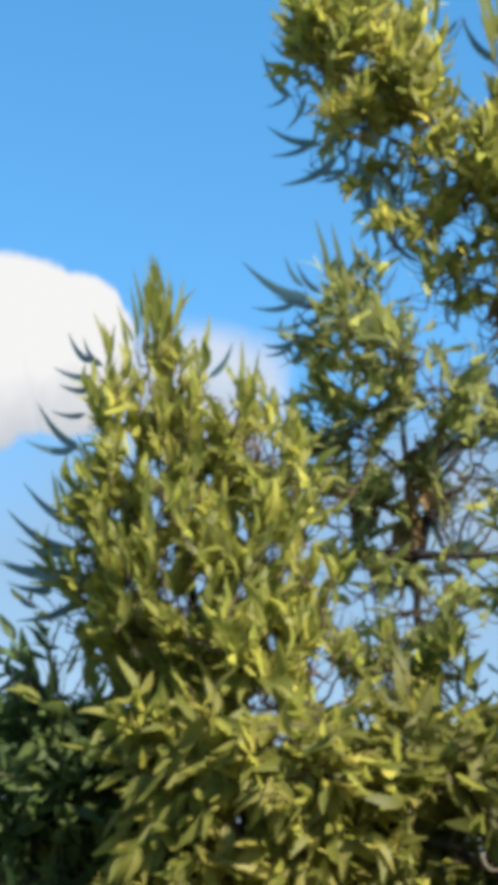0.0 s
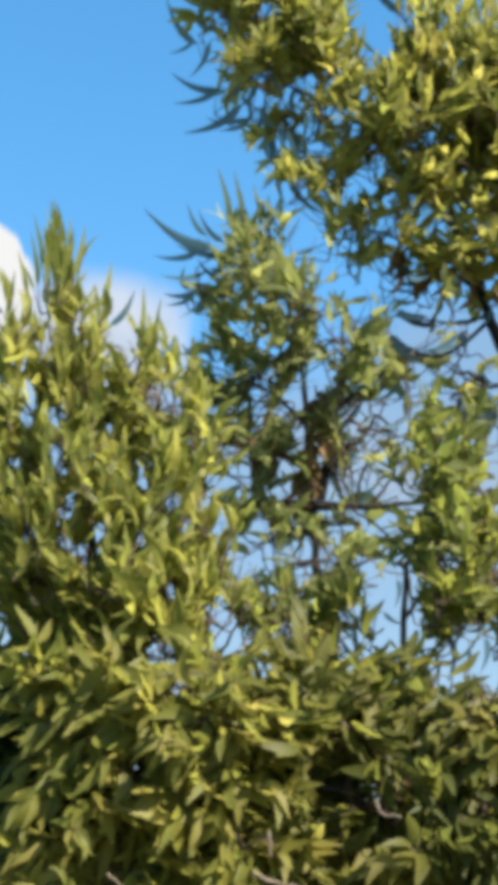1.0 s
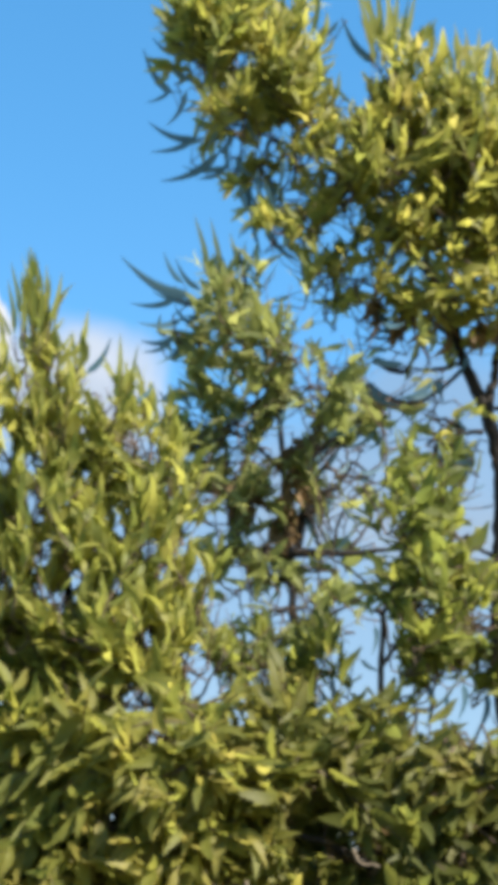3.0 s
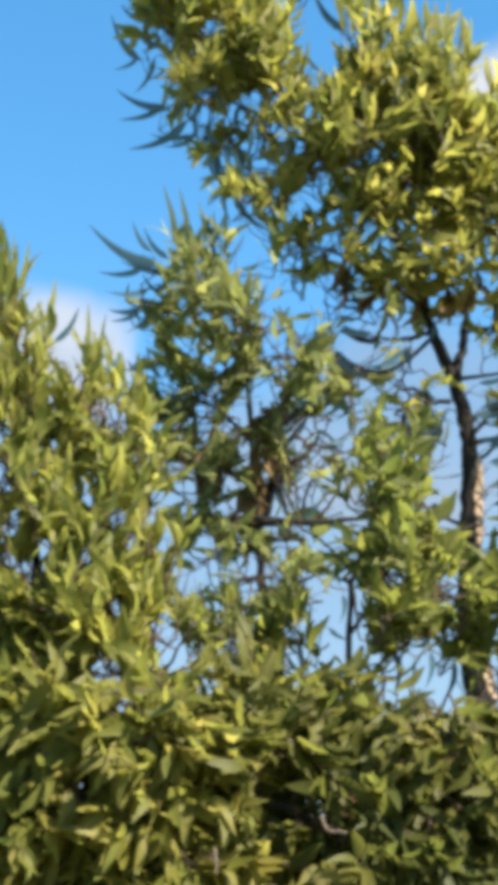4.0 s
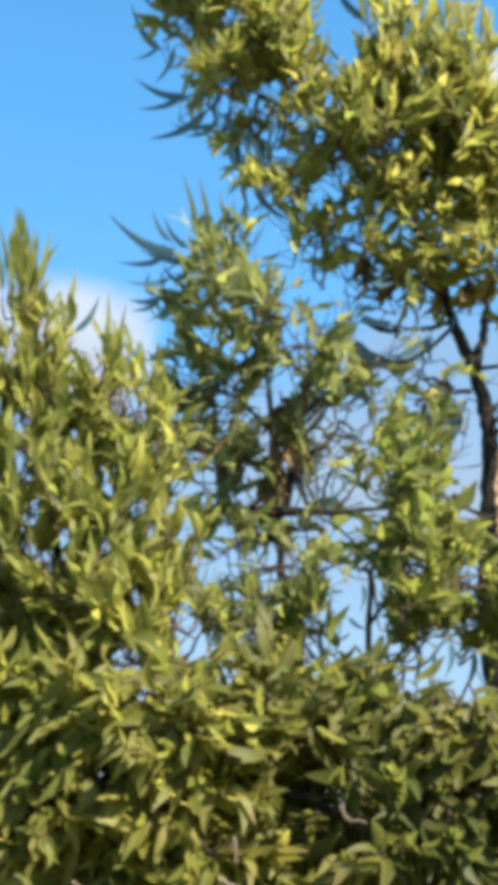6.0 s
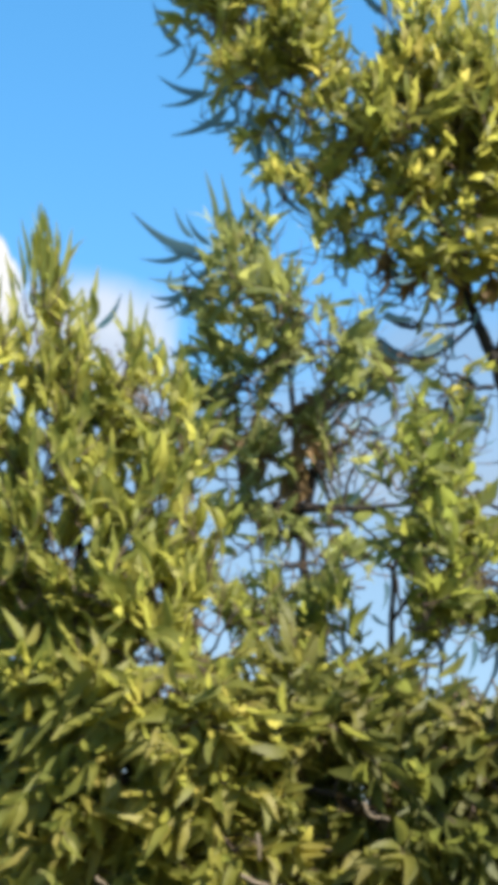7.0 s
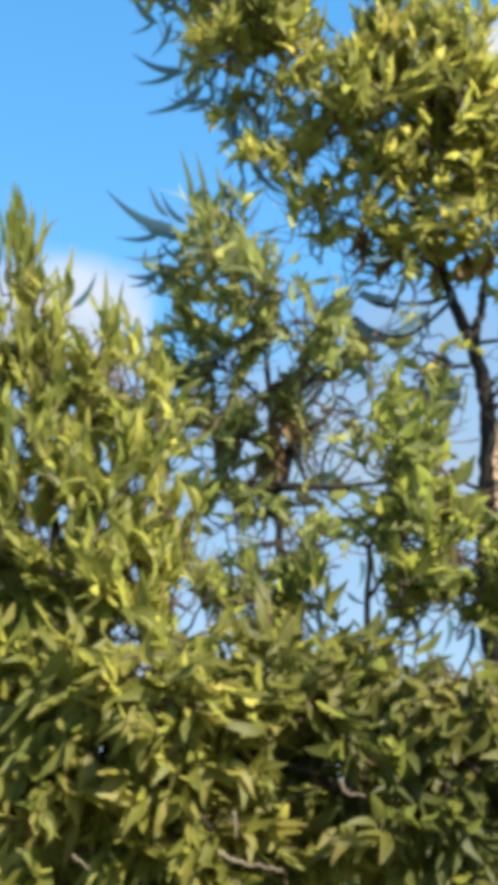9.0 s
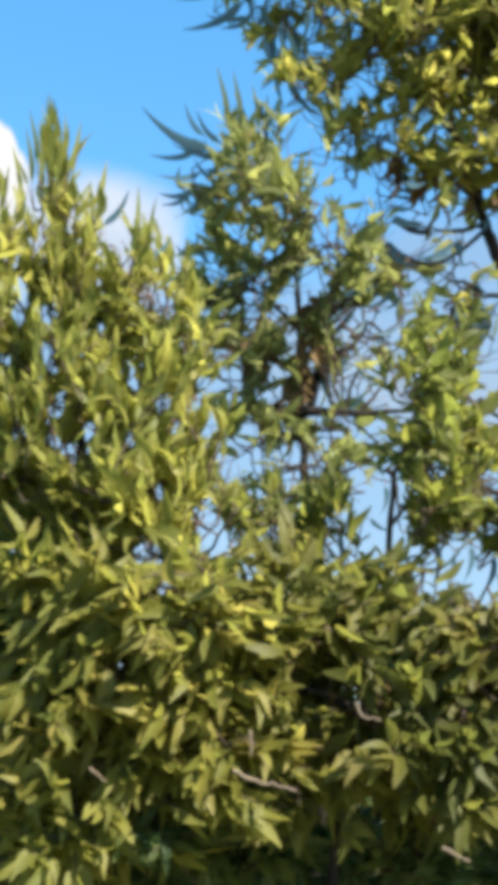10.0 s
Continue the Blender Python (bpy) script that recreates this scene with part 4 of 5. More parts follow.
MIDDLE_TRUNKS = [[(0.019, 5.916, -0.03), (0.019, 5.916, 1.897), (-0.023, 5.916, 2.305), (-0.066, 5.916, 2.731), (-0.094, 5.916, 3.063), (-0.117, 5.916, 3.405), (-0.152, 5.916, 3.784), (-0.255, 5.916, 4.176), (-0.318, 5.916, 4.455)],
    [(-0.094, 5.916, 3.063), (-0.051, 5.916, 3.405), (-0.002, 5.916, 3.688), (0.021, 5.916, 3.978)]]
MIDDLE_LIMBS = [
    ([(-0.100, 5.9, 3.480), (-0.002, 5.9, 3.573), (0.074, 5.9, 3.630), (0.186, 5.9, 3.663)], 0.026),
    ([(-0.029, 5.9, 3.424), (0.002, 5.9, 3.569), (0.020, 5.9, 3.635)], 0.017),
    ([(-0.038, 5.9, 3.350), (0.011, 5.9, 3.208), (0.033, 5.9, 3.158)], 0.017),
    ([(0.047, 5.9, 3.410), (0.015, 5.9, 3.285), (0.064, 5.9, 3.172)], 0.017),
    ([(0.225, 5.9, 2.947), (0.257, 5.9, 2.903), (0.287, 5.9, 2.707)], 0.017),
    ([(0.082, 5.9, 3.466), (0.132, 5.9, 3.529), (0.231, 5.9, 3.475)], 0.017),
    ([(-0.244, 5.88, 3.150), (-0.101, 5.88, 3.160), (0.050, 5.88, 3.158), (0.272, 5.88, 3.170), (0.62, 5.95, 3.25)], 0.034)]
MIDDLE_LIMBS += [
    ([(-0.184, 5.916, 3.905), (-0.37, 5.916, 4.151), (-0.581, 5.916, 4.302)], 0.012),
    ([(-0.125, 5.916, 3.499), (-0.271, 5.916, 3.64), (-0.476, 5.916, 3.736)], 0.011),
    ([(-0.089, 5.916, 3.041), (-0.244, 5.916, 3.108), (-0.42, 5.916, 3.175)], 0.012),
    ([(-0.024, 5.916, 3.499), (0.132, 5.916, 3.664), (0.269, 5.916, 3.784)], 0.011),
    ([(-0.078, 5.916, 2.862), (0.063, 5.916, 2.929), (0.238, 5.916, 3.041)], 0.012),
    ([(-0.068, 5.916, 3.198), (-0.029, 5.916, 3.405), (0.031, 5.916, 3.522), (0.132, 5.916, 3.64)], 0.017),
    ([(-0.177, 5.916, 3.165), (-0.22, 5.916, 3.085), (-0.144, 5.916, 3.029)], 0.017)]
MIDDLE_LIMBS += [
    ([(0.064, 5.916, 3.171), (0.086, 5.916, 3.29), (0.153, 5.916, 3.405)], 0.011),
    ([(0.031, 5.916, 3.522), (0.176, 5.916, 3.476), (0.266, 5.916, 3.545)], 0.009),
    ([(0.13, 5.916, 3.187), (0.196, 5.916, 3.267), (0.231, 5.916, 3.405)], 0.009),
    ([(-0.024, 5.916, 3.405), (0.065, 5.916, 3.428), (0.131, 5.916, 3.499), (0.121, 5.916, 3.57)], 0.017),
    ([(-0.029, 5.916, 3.337), (0.031, 5.916, 3.337), (0.064, 5.916, 3.244)], 0.017),
    ([(0.558, 5.916, 3.593), (0.49, 5.916, 3.534), (0.579, 5.916, 3.527)], 0.011),
    ([(0.661, 5.916, 3.664), (0.56, 5.916, 3.664), (0.449, 5.916, 3.736)], 0.012)]
tree("tree", "slender young tree with grey-green lance-shaped leaves and thin stems", "tree", 12, MIDDLE_TRUNKS, 0.027, MIDDLE_LIMBS, middle, GREY_GREEN, dead=middle_dead, group="young trees in a row", bark=BARK)


RIGHT_GAPS = [(0.398, 3.987, 0.14, 0.105), (0.679, 3.987, 0.047, 0.14), (0.585, 3.566, 0.07, 0.105), (0.901, 3.94, 0.07, 0.07), (0.889, 3.589, 0.07, 0.14), (0.199, 5.601, 0.094, 0.164), (0.316, 4.408, 0.058, 0.058), (0.398, 4.864, 0.058, 0.058), (0.831, 3.343, 0.047, 0.164), (0.796, 2.63, 0.058, 0.105), (0.187, 4.326, 0.058, 0.047), (0.585, 4.7, 0.047, 0.047), (0.877, 4.455, 0.047, 0.047), (0.784, 4.782, 0.035, 0.035), (0.515, 5.005, 0.035, 0.035), (0.351, 4.092, 0.14, 0.082), (0.409, 4.431, 0.035, 0.035), (0.632, 4.408, 0.035, 0.035), (0.491, 4.56, 0.035, 0.035), (0.737, 4.595, 0.035, 0.035), (0.14, 3.589, 0.094, 0.117), (0.48, 4.326, 0.047, 0.035), (0.246, 4.513, 0.035, 0.035), (0.14, 4.7, 0.035, 0.035), (0.597, 4.303, 0.035, 0.035)]
right = Crown(13, 0.142, RIGHT_GAPS, 0.05, 1.2, 0.85)
for bx, by, bz, tx, ty, tz, n in [
    (0.398, 6.201, 5.285, 0.374, 6.143, 5.66, 13),
    (0.632, 6.201, 5.25, 0.667, 6.143, 5.555, 12),
    (0.749, 6.201, 5.145, 0.807, 6.143, 5.461, 12),
    (0.854, 6.201, 5.016, 0.936, 6.143, 5.25, 12),
]:
    right.shoot((bx, by, bz), (tx, ty, tz), n, 1.45, 0.8, strict=False)
for bx, by, bz, tx, ty, tz, n in [
    (0.971, 6.201, 4.888, 1.065, 6.143, 5.11, 12),
    (0.526, 6.201, 5.309, 0.515, 6.143, 5.578, 10),
]:
    right.shoot((bx, by, bz), (tx, ty, tz), n, 1.45, 0.8, strict=False)
for x, y, z, rx, ry, rz, n, up, out in [
    (-0.363, 6.201, 5.578, 0.292, 0.292, 0.234, 29, 0.8, 0.7),
    (-0.105, 6.201, 5.309, 0.316, 0.351, 0.257, 35, 0.7, 0.7),
    (-0.211, 6.201, 5.87, 0.328, 0.351, 0.164, 13, 1, 0.6),
    (0.445, 6.201, 5.204, 0.386, 0.351, 0.234, 32, 1, 0.6),
    (0.807, 6.201, 4.864, 0.304, 0.351, 0.234, 34, 1, 0.6),
    (0.292, 6.201, 4.806, 0.374, 0.351, 0.246, 31, 0.5, 0.8),
    (0.094, 6.201, 4.513, 0.246, 0.292, 0.175, 25, 0.3, 0.8),
    (0.632, 6.201, 4.537, 0.398, 0.351, 0.199, 25, 0.3, 0.8),
    (1.065, 6.201, 4.56, 0.222, 0.351, 0.292, 29, 0.6, 0.7),
    (-0.105, 6.201, 4.864, 0.175, 0.234, 0.199, 16, 0.3, 0.8),
]:
    right.fill(x, y, z, rx, ry, rz, n, up, out)
for x, y, z, rx, ry, rz, n, up, out in [
    (0.655, 5.908, 4.911, 0.246, 0.175, 0.199, 18, 1, 0.6),
    (0.889, 5.908, 4.607, 0.211, 0.175, 0.257, 16, 0.9, 0.6),
    (0.585, 5.85, 4.677, 0.257, 0.117, 0.234, 16, 0.5, 0.7),
    (0.526, 6.201, 4.326, 0.222, 0.234, 0.105, 6, -0.2, 0.9),
    (0.14, 6.201, 4.326, 0.175, 0.234, 0.117, 10, 0, 0.9),
]:
    right.fill(x, y, z, rx, ry, rz, n, up, out)
for x, y, z, rx, ry, rz, n, up, out in [
    (0.526, 6.201, 4.139, 0.269, 0.234, 0.14, 11, 0, 1),
    (0.468, 6.201, 3.893, 0.211, 0.234, 0.117, 7, 0, 1),
    (0.679, 6.201, 3.636, 0.211, 0.234, 0.211, 12, 0, 1),
    (0.971, 6.201, 3.893, 0.187, 0.234, 0.187, 7, 0, 1),
    (0.971, 6.201, 3.495, 0.187, 0.234, 0.234, 11, 0, 1),
    (0.281, 6.201, 4.197, 0.14, 0.234, 0.164, 7, 0, 1),
    (0.491, 6.201, 3.858, 0.257, 0.234, 0.094, 10, 0, 1),
]:
    right.fill(x, y, z, rx, ry, rz, n, up, out, leaves=10, size=0.95, edge_on=True)
for x, y, z, rx, ry, rz, n, up, out in [
    (0.924, 6.201, 3.987, 0.164, 0.234, 0.164, 8, 0.2, 1),
    (0.866, 6.201, 3.741, 0.187, 0.234, 0.14, 8, 0.2, 1),
    (0.187, 6.201, 4.045, 0.14, 0.234, 0.269, 10, 0.1, 1),
    (0.538, 6.201, 3.741, 0.14, 0.234, 0.117, 8, 0.1, 1),
    (0.959, 6.201, 3.718, 0.14, 0.234, 0.14, 10, 0.1, 1),
    (0.983, 6.201, 4.197, 0.14, 0.234, 0.117, 8, 0.1, 1),
]:
    right.fill(x, y, z, rx, ry, rz, n, up, out, leaves=10, size=0.95, edge_on=True)
for x, y, z, rx, ry, rz, n, up, out in [
    (-0.27, 5.9, 5.44, 0.19, 0.14, 0.18, 16, 0.7, 0.7),
    (-0.46, 5.9, 5.56, 0.12, 0.14, 0.13, 9, 0.7, 0.7),
    (-0.10, 5.9, 5.10, 0.17, 0.14, 0.14, 14, 0.7, 0.7),
    (0.14, 5.9, 4.83, 0.16, 0.14, 0.16, 14, 0.7, 0.7),
    (-0.04, 5.9, 4.54, 0.16, 0.14, 0.13, 12, 0.2, 0.7),
    (0.34, 5.9, 5.01, 0.17, 0.14, 0.20, 18, 0.7, 0.7),
    (0.60, 5.9, 4.93, 0.18, 0.14, 0.22, 20, 0.7, 0.7),
]:
    right.fill(x, y, z, rx, ry, rz, n, up, out)
for x, y, z, rx, ry, rz, n, up, out in [
    (0.33, 5.9, 4.54, 0.18, 0.14, 0.16, 18, 0.2, 0.7),
    (0.63, 5.9, 4.53, 0.16, 0.14, 0.18, 18, 0.2, 0.7),
    (0.51, 5.9, 4.27, 0.18, 0.14, 0.09, 12, 0.2, 0.7),
    (0.19, 5.9, 4.33, 0.16, 0.14, 0.10, 9, 0.2, 0.7),
    (0.32, 5.9, 5.26, 0.08, 0.14, 0.13, 7, 0.7, 0.7),
]:
    right.fill(x, y, z, rx, ry, rz, n, up, out)
for bx, bz, tx, tz in [
    (-0.638, 5.373, -0.780, 5.581), (-0.648, 5.356, -0.758, 5.299), (-0.568, 5.328, -0.669, 5.229), (-0.626, 5.603, -0.744, 5.655),
    (-0.601, 5.623, -0.722, 5.760), (-0.656, 5.744, -0.726, 5.906), (-0.624, 5.804, -0.680, 5.942), (-0.520, 5.127, -0.750, 5.224),
    (-0.520, 5.118, -0.730, 5.064), (-0.418, 5.027, -0.684, 4.945), (-0.385, 4.964, -0.526, 4.938), (-0.545, 5.099, -0.514, 5.313),
    (-0.343, 4.998, -0.385, 4.870), (-0.474, 5.069, -0.462, 5.238), (-0.283, 4.983, -0.256, 4.788), (-0.247, 4.955, -0.275, 4.775),
    (-0.251, 4.796, -0.338, 4.661), (-0.256, 4.775, -0.229, 4.562), (-0.220, 4.692, -0.068, 4.497), (-0.323, 5.054, -0.296, 4.885),
    (-0.375, 5.168, -0.448, 4.999), (0.105, 5.711, -0.008, 5.635), (0.282, 5.530, 0.116, 5.735), (0.338, 5.520, 0.195, 5.903),
]:
    right.leaf(bx, bz, tx, tz, 6.15)
for bx, bz, tx, tz in [
    (0.359, 5.588, 0.319, 5.925), (0.374, 5.579, 0.473, 5.898), (0.270, 5.595, 0.230, 5.866), (0.606, 5.342, 0.589, 5.626),
    (0.661, 5.341, 0.680, 5.624), (0.469, 5.402, 0.516, 5.568), (0.761, 5.340, 0.793, 5.534), (0.570, 5.400, 0.549, 5.635),
    (-0.062, 5.660, -0.096, 5.908), (-0.191, 5.752, -0.231, 5.934), (-0.018, 5.644, 0.034, 5.899), (0.506, 5.372, 0.439, 5.534),
    (0.706, 5.355, 0.740, 5.588), (0.395, 5.475, 0.413, 5.742), (-0.199, 5.137, -0.188, 4.940), (-0.099, 5.079, -0.113, 4.856),
]:
    right.leaf(bx, bz, tx, tz, 6.15)
for bx, bz, tx, tz in [
    (0.357, 4.016, 0.254, 4.065), (0.210, 3.946, 0.355, 3.870), (0.350, 3.870, 0.521, 3.925), (0.371, 3.958, 0.415, 4.077),
    (0.396, 4.034, 0.441, 4.180), (0.337, 4.226, 0.236, 4.170), (0.275, 4.257, 0.326, 4.164), (0.522, 3.958, 0.523, 3.833),
    (0.624, 4.067, 0.588, 3.961), (0.497, 3.618, 0.634, 3.608), (0.501, 3.691, 0.494, 3.564), (0.613, 3.684, 0.629, 3.603),
    (0.526, 3.535, 0.605, 3.554), (0.640, 3.482, 0.687, 3.511), (0.656, 3.562, 0.673, 3.652), (0.929, 3.376, 0.828, 3.319),
]:
    right.leaf(bx, bz, tx, tz, 6.1)
for bx, bz, tx, tz in [
    (0.800, 3.815, 0.966, 3.870), (0.771, 3.667, 1.008, 3.746), (0.805, 3.569, 0.979, 3.628), (0.829, 3.472, 0.975, 3.550),
    (0.834, 3.376, 0.981, 3.458), (0.841, 3.300, 0.991, 3.376), (0.886, 4.034, 0.894, 4.164), (0.919, 3.858, 0.995, 3.976),
    (0.826, 4.009, 0.806, 4.103), (0.472, 4.072, 0.510, 4.175), (0.307, 4.103, 0.225, 4.072),
]:
    right.leaf(bx, bz, tx, tz, 6.1)
for x, y, z, rx, ry, rz, n, up, out in [
    (-0.53, 6.05, 5.51, 0.08, 0.14, 0.15, 9, 0.3, 0.9),
    (-0.38, 6.05, 5.15, 0.09, 0.14, 0.10, 8, -0.2, 0.9),
    (-0.23, 6.05, 4.86, 0.08, 0.14, 0.10, 7, -0.4, 0.8),
    (-0.14, 6.05, 4.59, 0.09, 0.14, 0.09, 6, 0.0, 0.9),
    (-0.58, 6.05, 5.75, 0.09, 0.14, 0.09, 6, 0.4, 0.8),
]:
    right.fill(x, y, z, rx, ry, rz, n, up, out, leaves=11, size=1.0, edge_on=True)
for x, y, z, rx, ry, rz, n, up, out in [
    (0.53, 6.1, 3.75, 0.14, 0.14, 0.14, 6, 0.1, 0.9),
    (0.94, 6.1, 4.05, 0.09, 0.14, 0.12, 5, 0, 0.9),
    (0.93, 6.1, 3.65, 0.09, 0.14, 0.14, 7, 0.2, 0.9),
    (0.93, 6.1, 3.32, 0.08, 0.14, 0.12, 6, 0.2, 0.9),
    (0.89, 6.1, 2.99, 0.09, 0.14, 0.12, 6, 0.1, 0.9),
    (0.86, 6.1, 2.72, 0.09, 0.14, 0.09, 6, 0.1, 0.9),
]:
    right.fill(x, y, z, rx, ry, rz, n, up, out, leaves=10, size=0.95, edge_on=True)
for bx, bz, tx, tz in [
    (0.819, 4.510, 0.796, 4.146), (0.940, 4.458, 0.940, 4.146), (0.758, 4.329, 0.761, 4.088), (0.872, 4.406, 0.825, 4.189),
    (0.972, 4.381, 0.978, 4.151), (0.701, 4.380, 0.685, 4.201),
]:
    right.leaf(bx, bz, tx, tz, 5.95, ripe=True)
for bx, bz, tx, tz in [
    (-0.399, 4.958, -0.586, 4.970), (-0.490, 5.272, -0.526, 5.131), (-0.426, 5.127, -0.387, 5.013), (-0.314, 5.179, -0.325, 5.053),
    (-0.288, 4.926, -0.245, 4.705), (-0.201, 4.895, -0.214, 4.650), (-0.561, 5.745, -0.680, 5.857), (-0.583, 5.538, -0.687, 5.587),
    (0.052, 5.655, -0.075, 5.588),
]:
    right.leaf(bx, bz, tx, tz, 6.12)
for x, y, z, rx, ry, rz, n, up, out in [
    (-0.41, 5.8, 5.39, 0.13, 0.14, 0.13, 9, 0.7, 0.7),
    (-0.17, 5.8, 5.24, 0.13, 0.14, 0.13, 10, 0.7, 0.7),
    (-0.31, 5.8, 5.06, 0.11, 0.14, 0.09, 7, 0.5, 0.7),
]:
    right.fill(x, y, z, rx, ry, rz, n, up, out, size=0.9)
for bx, bz, tx, tz in [
    (0.242, 5.519, 0.190, 5.817), (0.260, 5.539, 0.229, 5.867), (0.285, 5.533, 0.281, 5.890), (0.311, 5.544, 0.337, 5.877),
    (0.331, 5.526, 0.382, 5.834), (0.264, 5.431, 0.206, 5.688), (0.347, 5.459, 0.426, 5.744), (0.299, 5.445, 0.298, 5.710),
    (0.617, 5.441, 0.573, 5.632), (0.643, 5.469, 0.624, 5.660), (0.675, 5.454, 0.677, 5.645), (0.705, 5.440, 0.737, 5.629),
    (0.729, 5.410, 0.790, 5.584), (0.528, 5.399, 0.469, 5.530),
]:
    right.leaf(bx, bz, tx, tz, 6.08)
for bx, bz, tx, tz in [
    (0.285, 4.247, 0.356, 4.195), (0.320, 4.226, 0.381, 4.283), (0.380, 4.213, 0.410, 4.304), (0.247, 4.060, 0.358, 4.042),
    (0.469, 3.941, 0.374, 3.870), (0.431, 4.162, 0.406, 4.067), (0.091, 3.709, 0.243, 3.751), (-0.002, 3.562, 0.114, 3.691),
    (0.109, 3.554, 0.137, 3.618), (0.171, 3.501, 0.195, 3.569), (0.241, 3.550, 0.277, 3.611), (-0.002, 3.477, 0.011, 3.314),
    (0.067, 3.501, 0.039, 3.381), (0.135, 3.285, 0.170, 3.357), (-0.026, 3.623, 0.068, 3.721), (0.278, 3.721, 0.207, 3.647),
    (0.505, 3.971, 0.534, 3.870), (0.583, 3.771, 0.641, 3.746), (0.600, 3.550, 0.637, 3.623), (0.555, 3.611, 0.636, 3.593),
    (0.815, 3.721, 0.957, 3.771), (0.832, 3.550, 0.973, 3.603), (0.840, 3.453, 0.992, 3.513), (0.847, 3.357, 0.993, 3.429),
]:
    right.leaf(bx, bz, tx, tz, 6.12)
for x, y, z, rx, ry, rz, n, up, out in [
    (-0.14, 6.0, 4.92, 0.14, 0.14, 0.11, 10, 0.1, 0.9),
    (0.05, 6.0, 4.81, 0.14, 0.14, 0.14, 14, 0.2, 0.9),
    (0.24, 6.0, 4.56, 0.16, 0.14, 0.16, 16, 0.1, 0.9),
    (0.01, 6.0, 5.08, 0.14, 0.14, 0.11, 10, 0.4, 0.8),
    (0.31, 6.0, 4.88, 0.11, 0.14, 0.16, 10, 0.3, 0.8),
    (0.14, 6.0, 4.33, 0.11, 0.14, 0.09, 8, 0.0, 0.9),
]:
    right.fill(x, y, z, rx, ry, rz, n, up, out, leaves=16, size=0.6)
for x, y, z, rx, ry, rz, n, up, out in [
    (0.51, 5.72, 4.89, 0.17, 0.14, 0.12, 10, 0.6, 0.7),
    (0.32, 5.72, 4.73, 0.13, 0.14, 0.11, 7, 0.4, 0.8),
    (0.63, 5.72, 5.12, 0.11, 0.14, 0.11, 6, 0.8, 0.6),
]:
    right.fill(x, y, z, rx, ry, rz, n, up, out, size=0.9)
for bx, bz, tx, tz in [
    (-0.424, 5.053, -0.469, 4.905), (-0.375, 5.026, -0.361, 4.864), (-0.338, 4.945, -0.260, 4.806), (-0.483, 4.999, -0.558, 4.931),
    (-0.291, 5.053, -0.223, 4.940), (-0.241, 4.838, -0.211, 4.674), (-0.312, 4.771, -0.262, 4.621), (-0.205, 4.771, -0.140, 4.648),
    (-0.413, 5.135, -0.496, 5.168), (-0.361, 4.905, -0.444, 4.843), (-0.146, 4.878, -0.169, 4.745), (-0.263, 4.653, -0.242, 4.523),
    (-0.526, 5.300, -0.625, 5.342), (-0.506, 5.162, -0.582, 5.121),
]:
    right.leaf(bx, bz, tx, tz, 5.93)
right_dead = Crown(43, 0.15)
for bx, by, bz, tx, ty, tz, n in [
    (0.608, 6.201, 4.408, 0.562, 6.143, 4.174, 12),
    (0.503, 6.201, 4.408, 0.456, 6.143, 4.209, 12),
    (0.714, 6.201, 4.385, 0.679, 6.143, 4.174, 10),
    (0.386, 6.201, 4.349, 0.339, 6.143, 4.186, 10),
    (0.292, 6.201, 4.408, 0.257, 6.143, 4.221, 9),
    (0.819, 6.201, 4.385, 0.784, 6.143, 4.197, 9),
]:
    right_dead.shoot((bx, by, bz), (tx, ty, tz), n, spread=0.5, strict=False)
RIGHT_TRUNKS = [[(0.735, 6.2, -0.03), (0.735, 6.2, 1.704), (0.744, 6.2, 2.231), (0.772, 6.2, 2.471), (0.75, 6.2, 2.672), (0.741, 6.2, 2.9), (0.75, 6.2, 3.133), (0.761, 6.2, 3.347), (0.767, 6.2, 3.517), (0.752, 6.2, 3.689), (0.71, 6.2, 3.851), (0.646, 6.2, 4.016), (0.603, 6.22, 4.196), (0.56, 6.26, 4.405), (0.414, 6.3, 4.645), (0.147, 6.3, 4.974), (-0.104, 6.25, 5.456)],
    [(0.71, 6.2, 3.851), (0.75, 6.2, 3.99), (0.769, 6.2, 4.131), (0.789, 6.22, 4.3), (0.809, 6.25, 4.565), (0.796, 6.25, 5.057), (0.755, 6.2, 5.34)]]
RIGHT_LIMBS = [
    ([(0.210, 6.15, 3.951), (0.350, 6.15, 3.875), (0.445, 6.15, 3.890), (0.526, 6.15, 3.930)], 0.018),
    ([(0.247, 6.15, 4.067), (0.357, 6.15, 4.011), (0.415, 6.15, 4.077), (0.446, 6.15, 4.190)], 0.018),
    ([(0.275, 6.15, 4.263), (0.331, 6.15, 4.170), (0.231, 6.15, 4.164)], 0.02),
    ([(0.494, 6.15, 3.559), (0.501, 6.15, 3.691), (0.580, 6.15, 3.682)], 0.017),
    ([(0.639, 6.15, 3.618), (0.578, 6.15, 3.603), (0.490, 6.15, 3.613)], 0.018),
    ([(0.768, 6.2, 3.684), (0.880, 6.2, 3.728), (1.025, 6.2, 3.763)], 0.016),
    ([(0.774, 6.2, 3.578), (0.887, 6.2, 3.610), (0.996, 6.2, 3.644)], 0.016)]
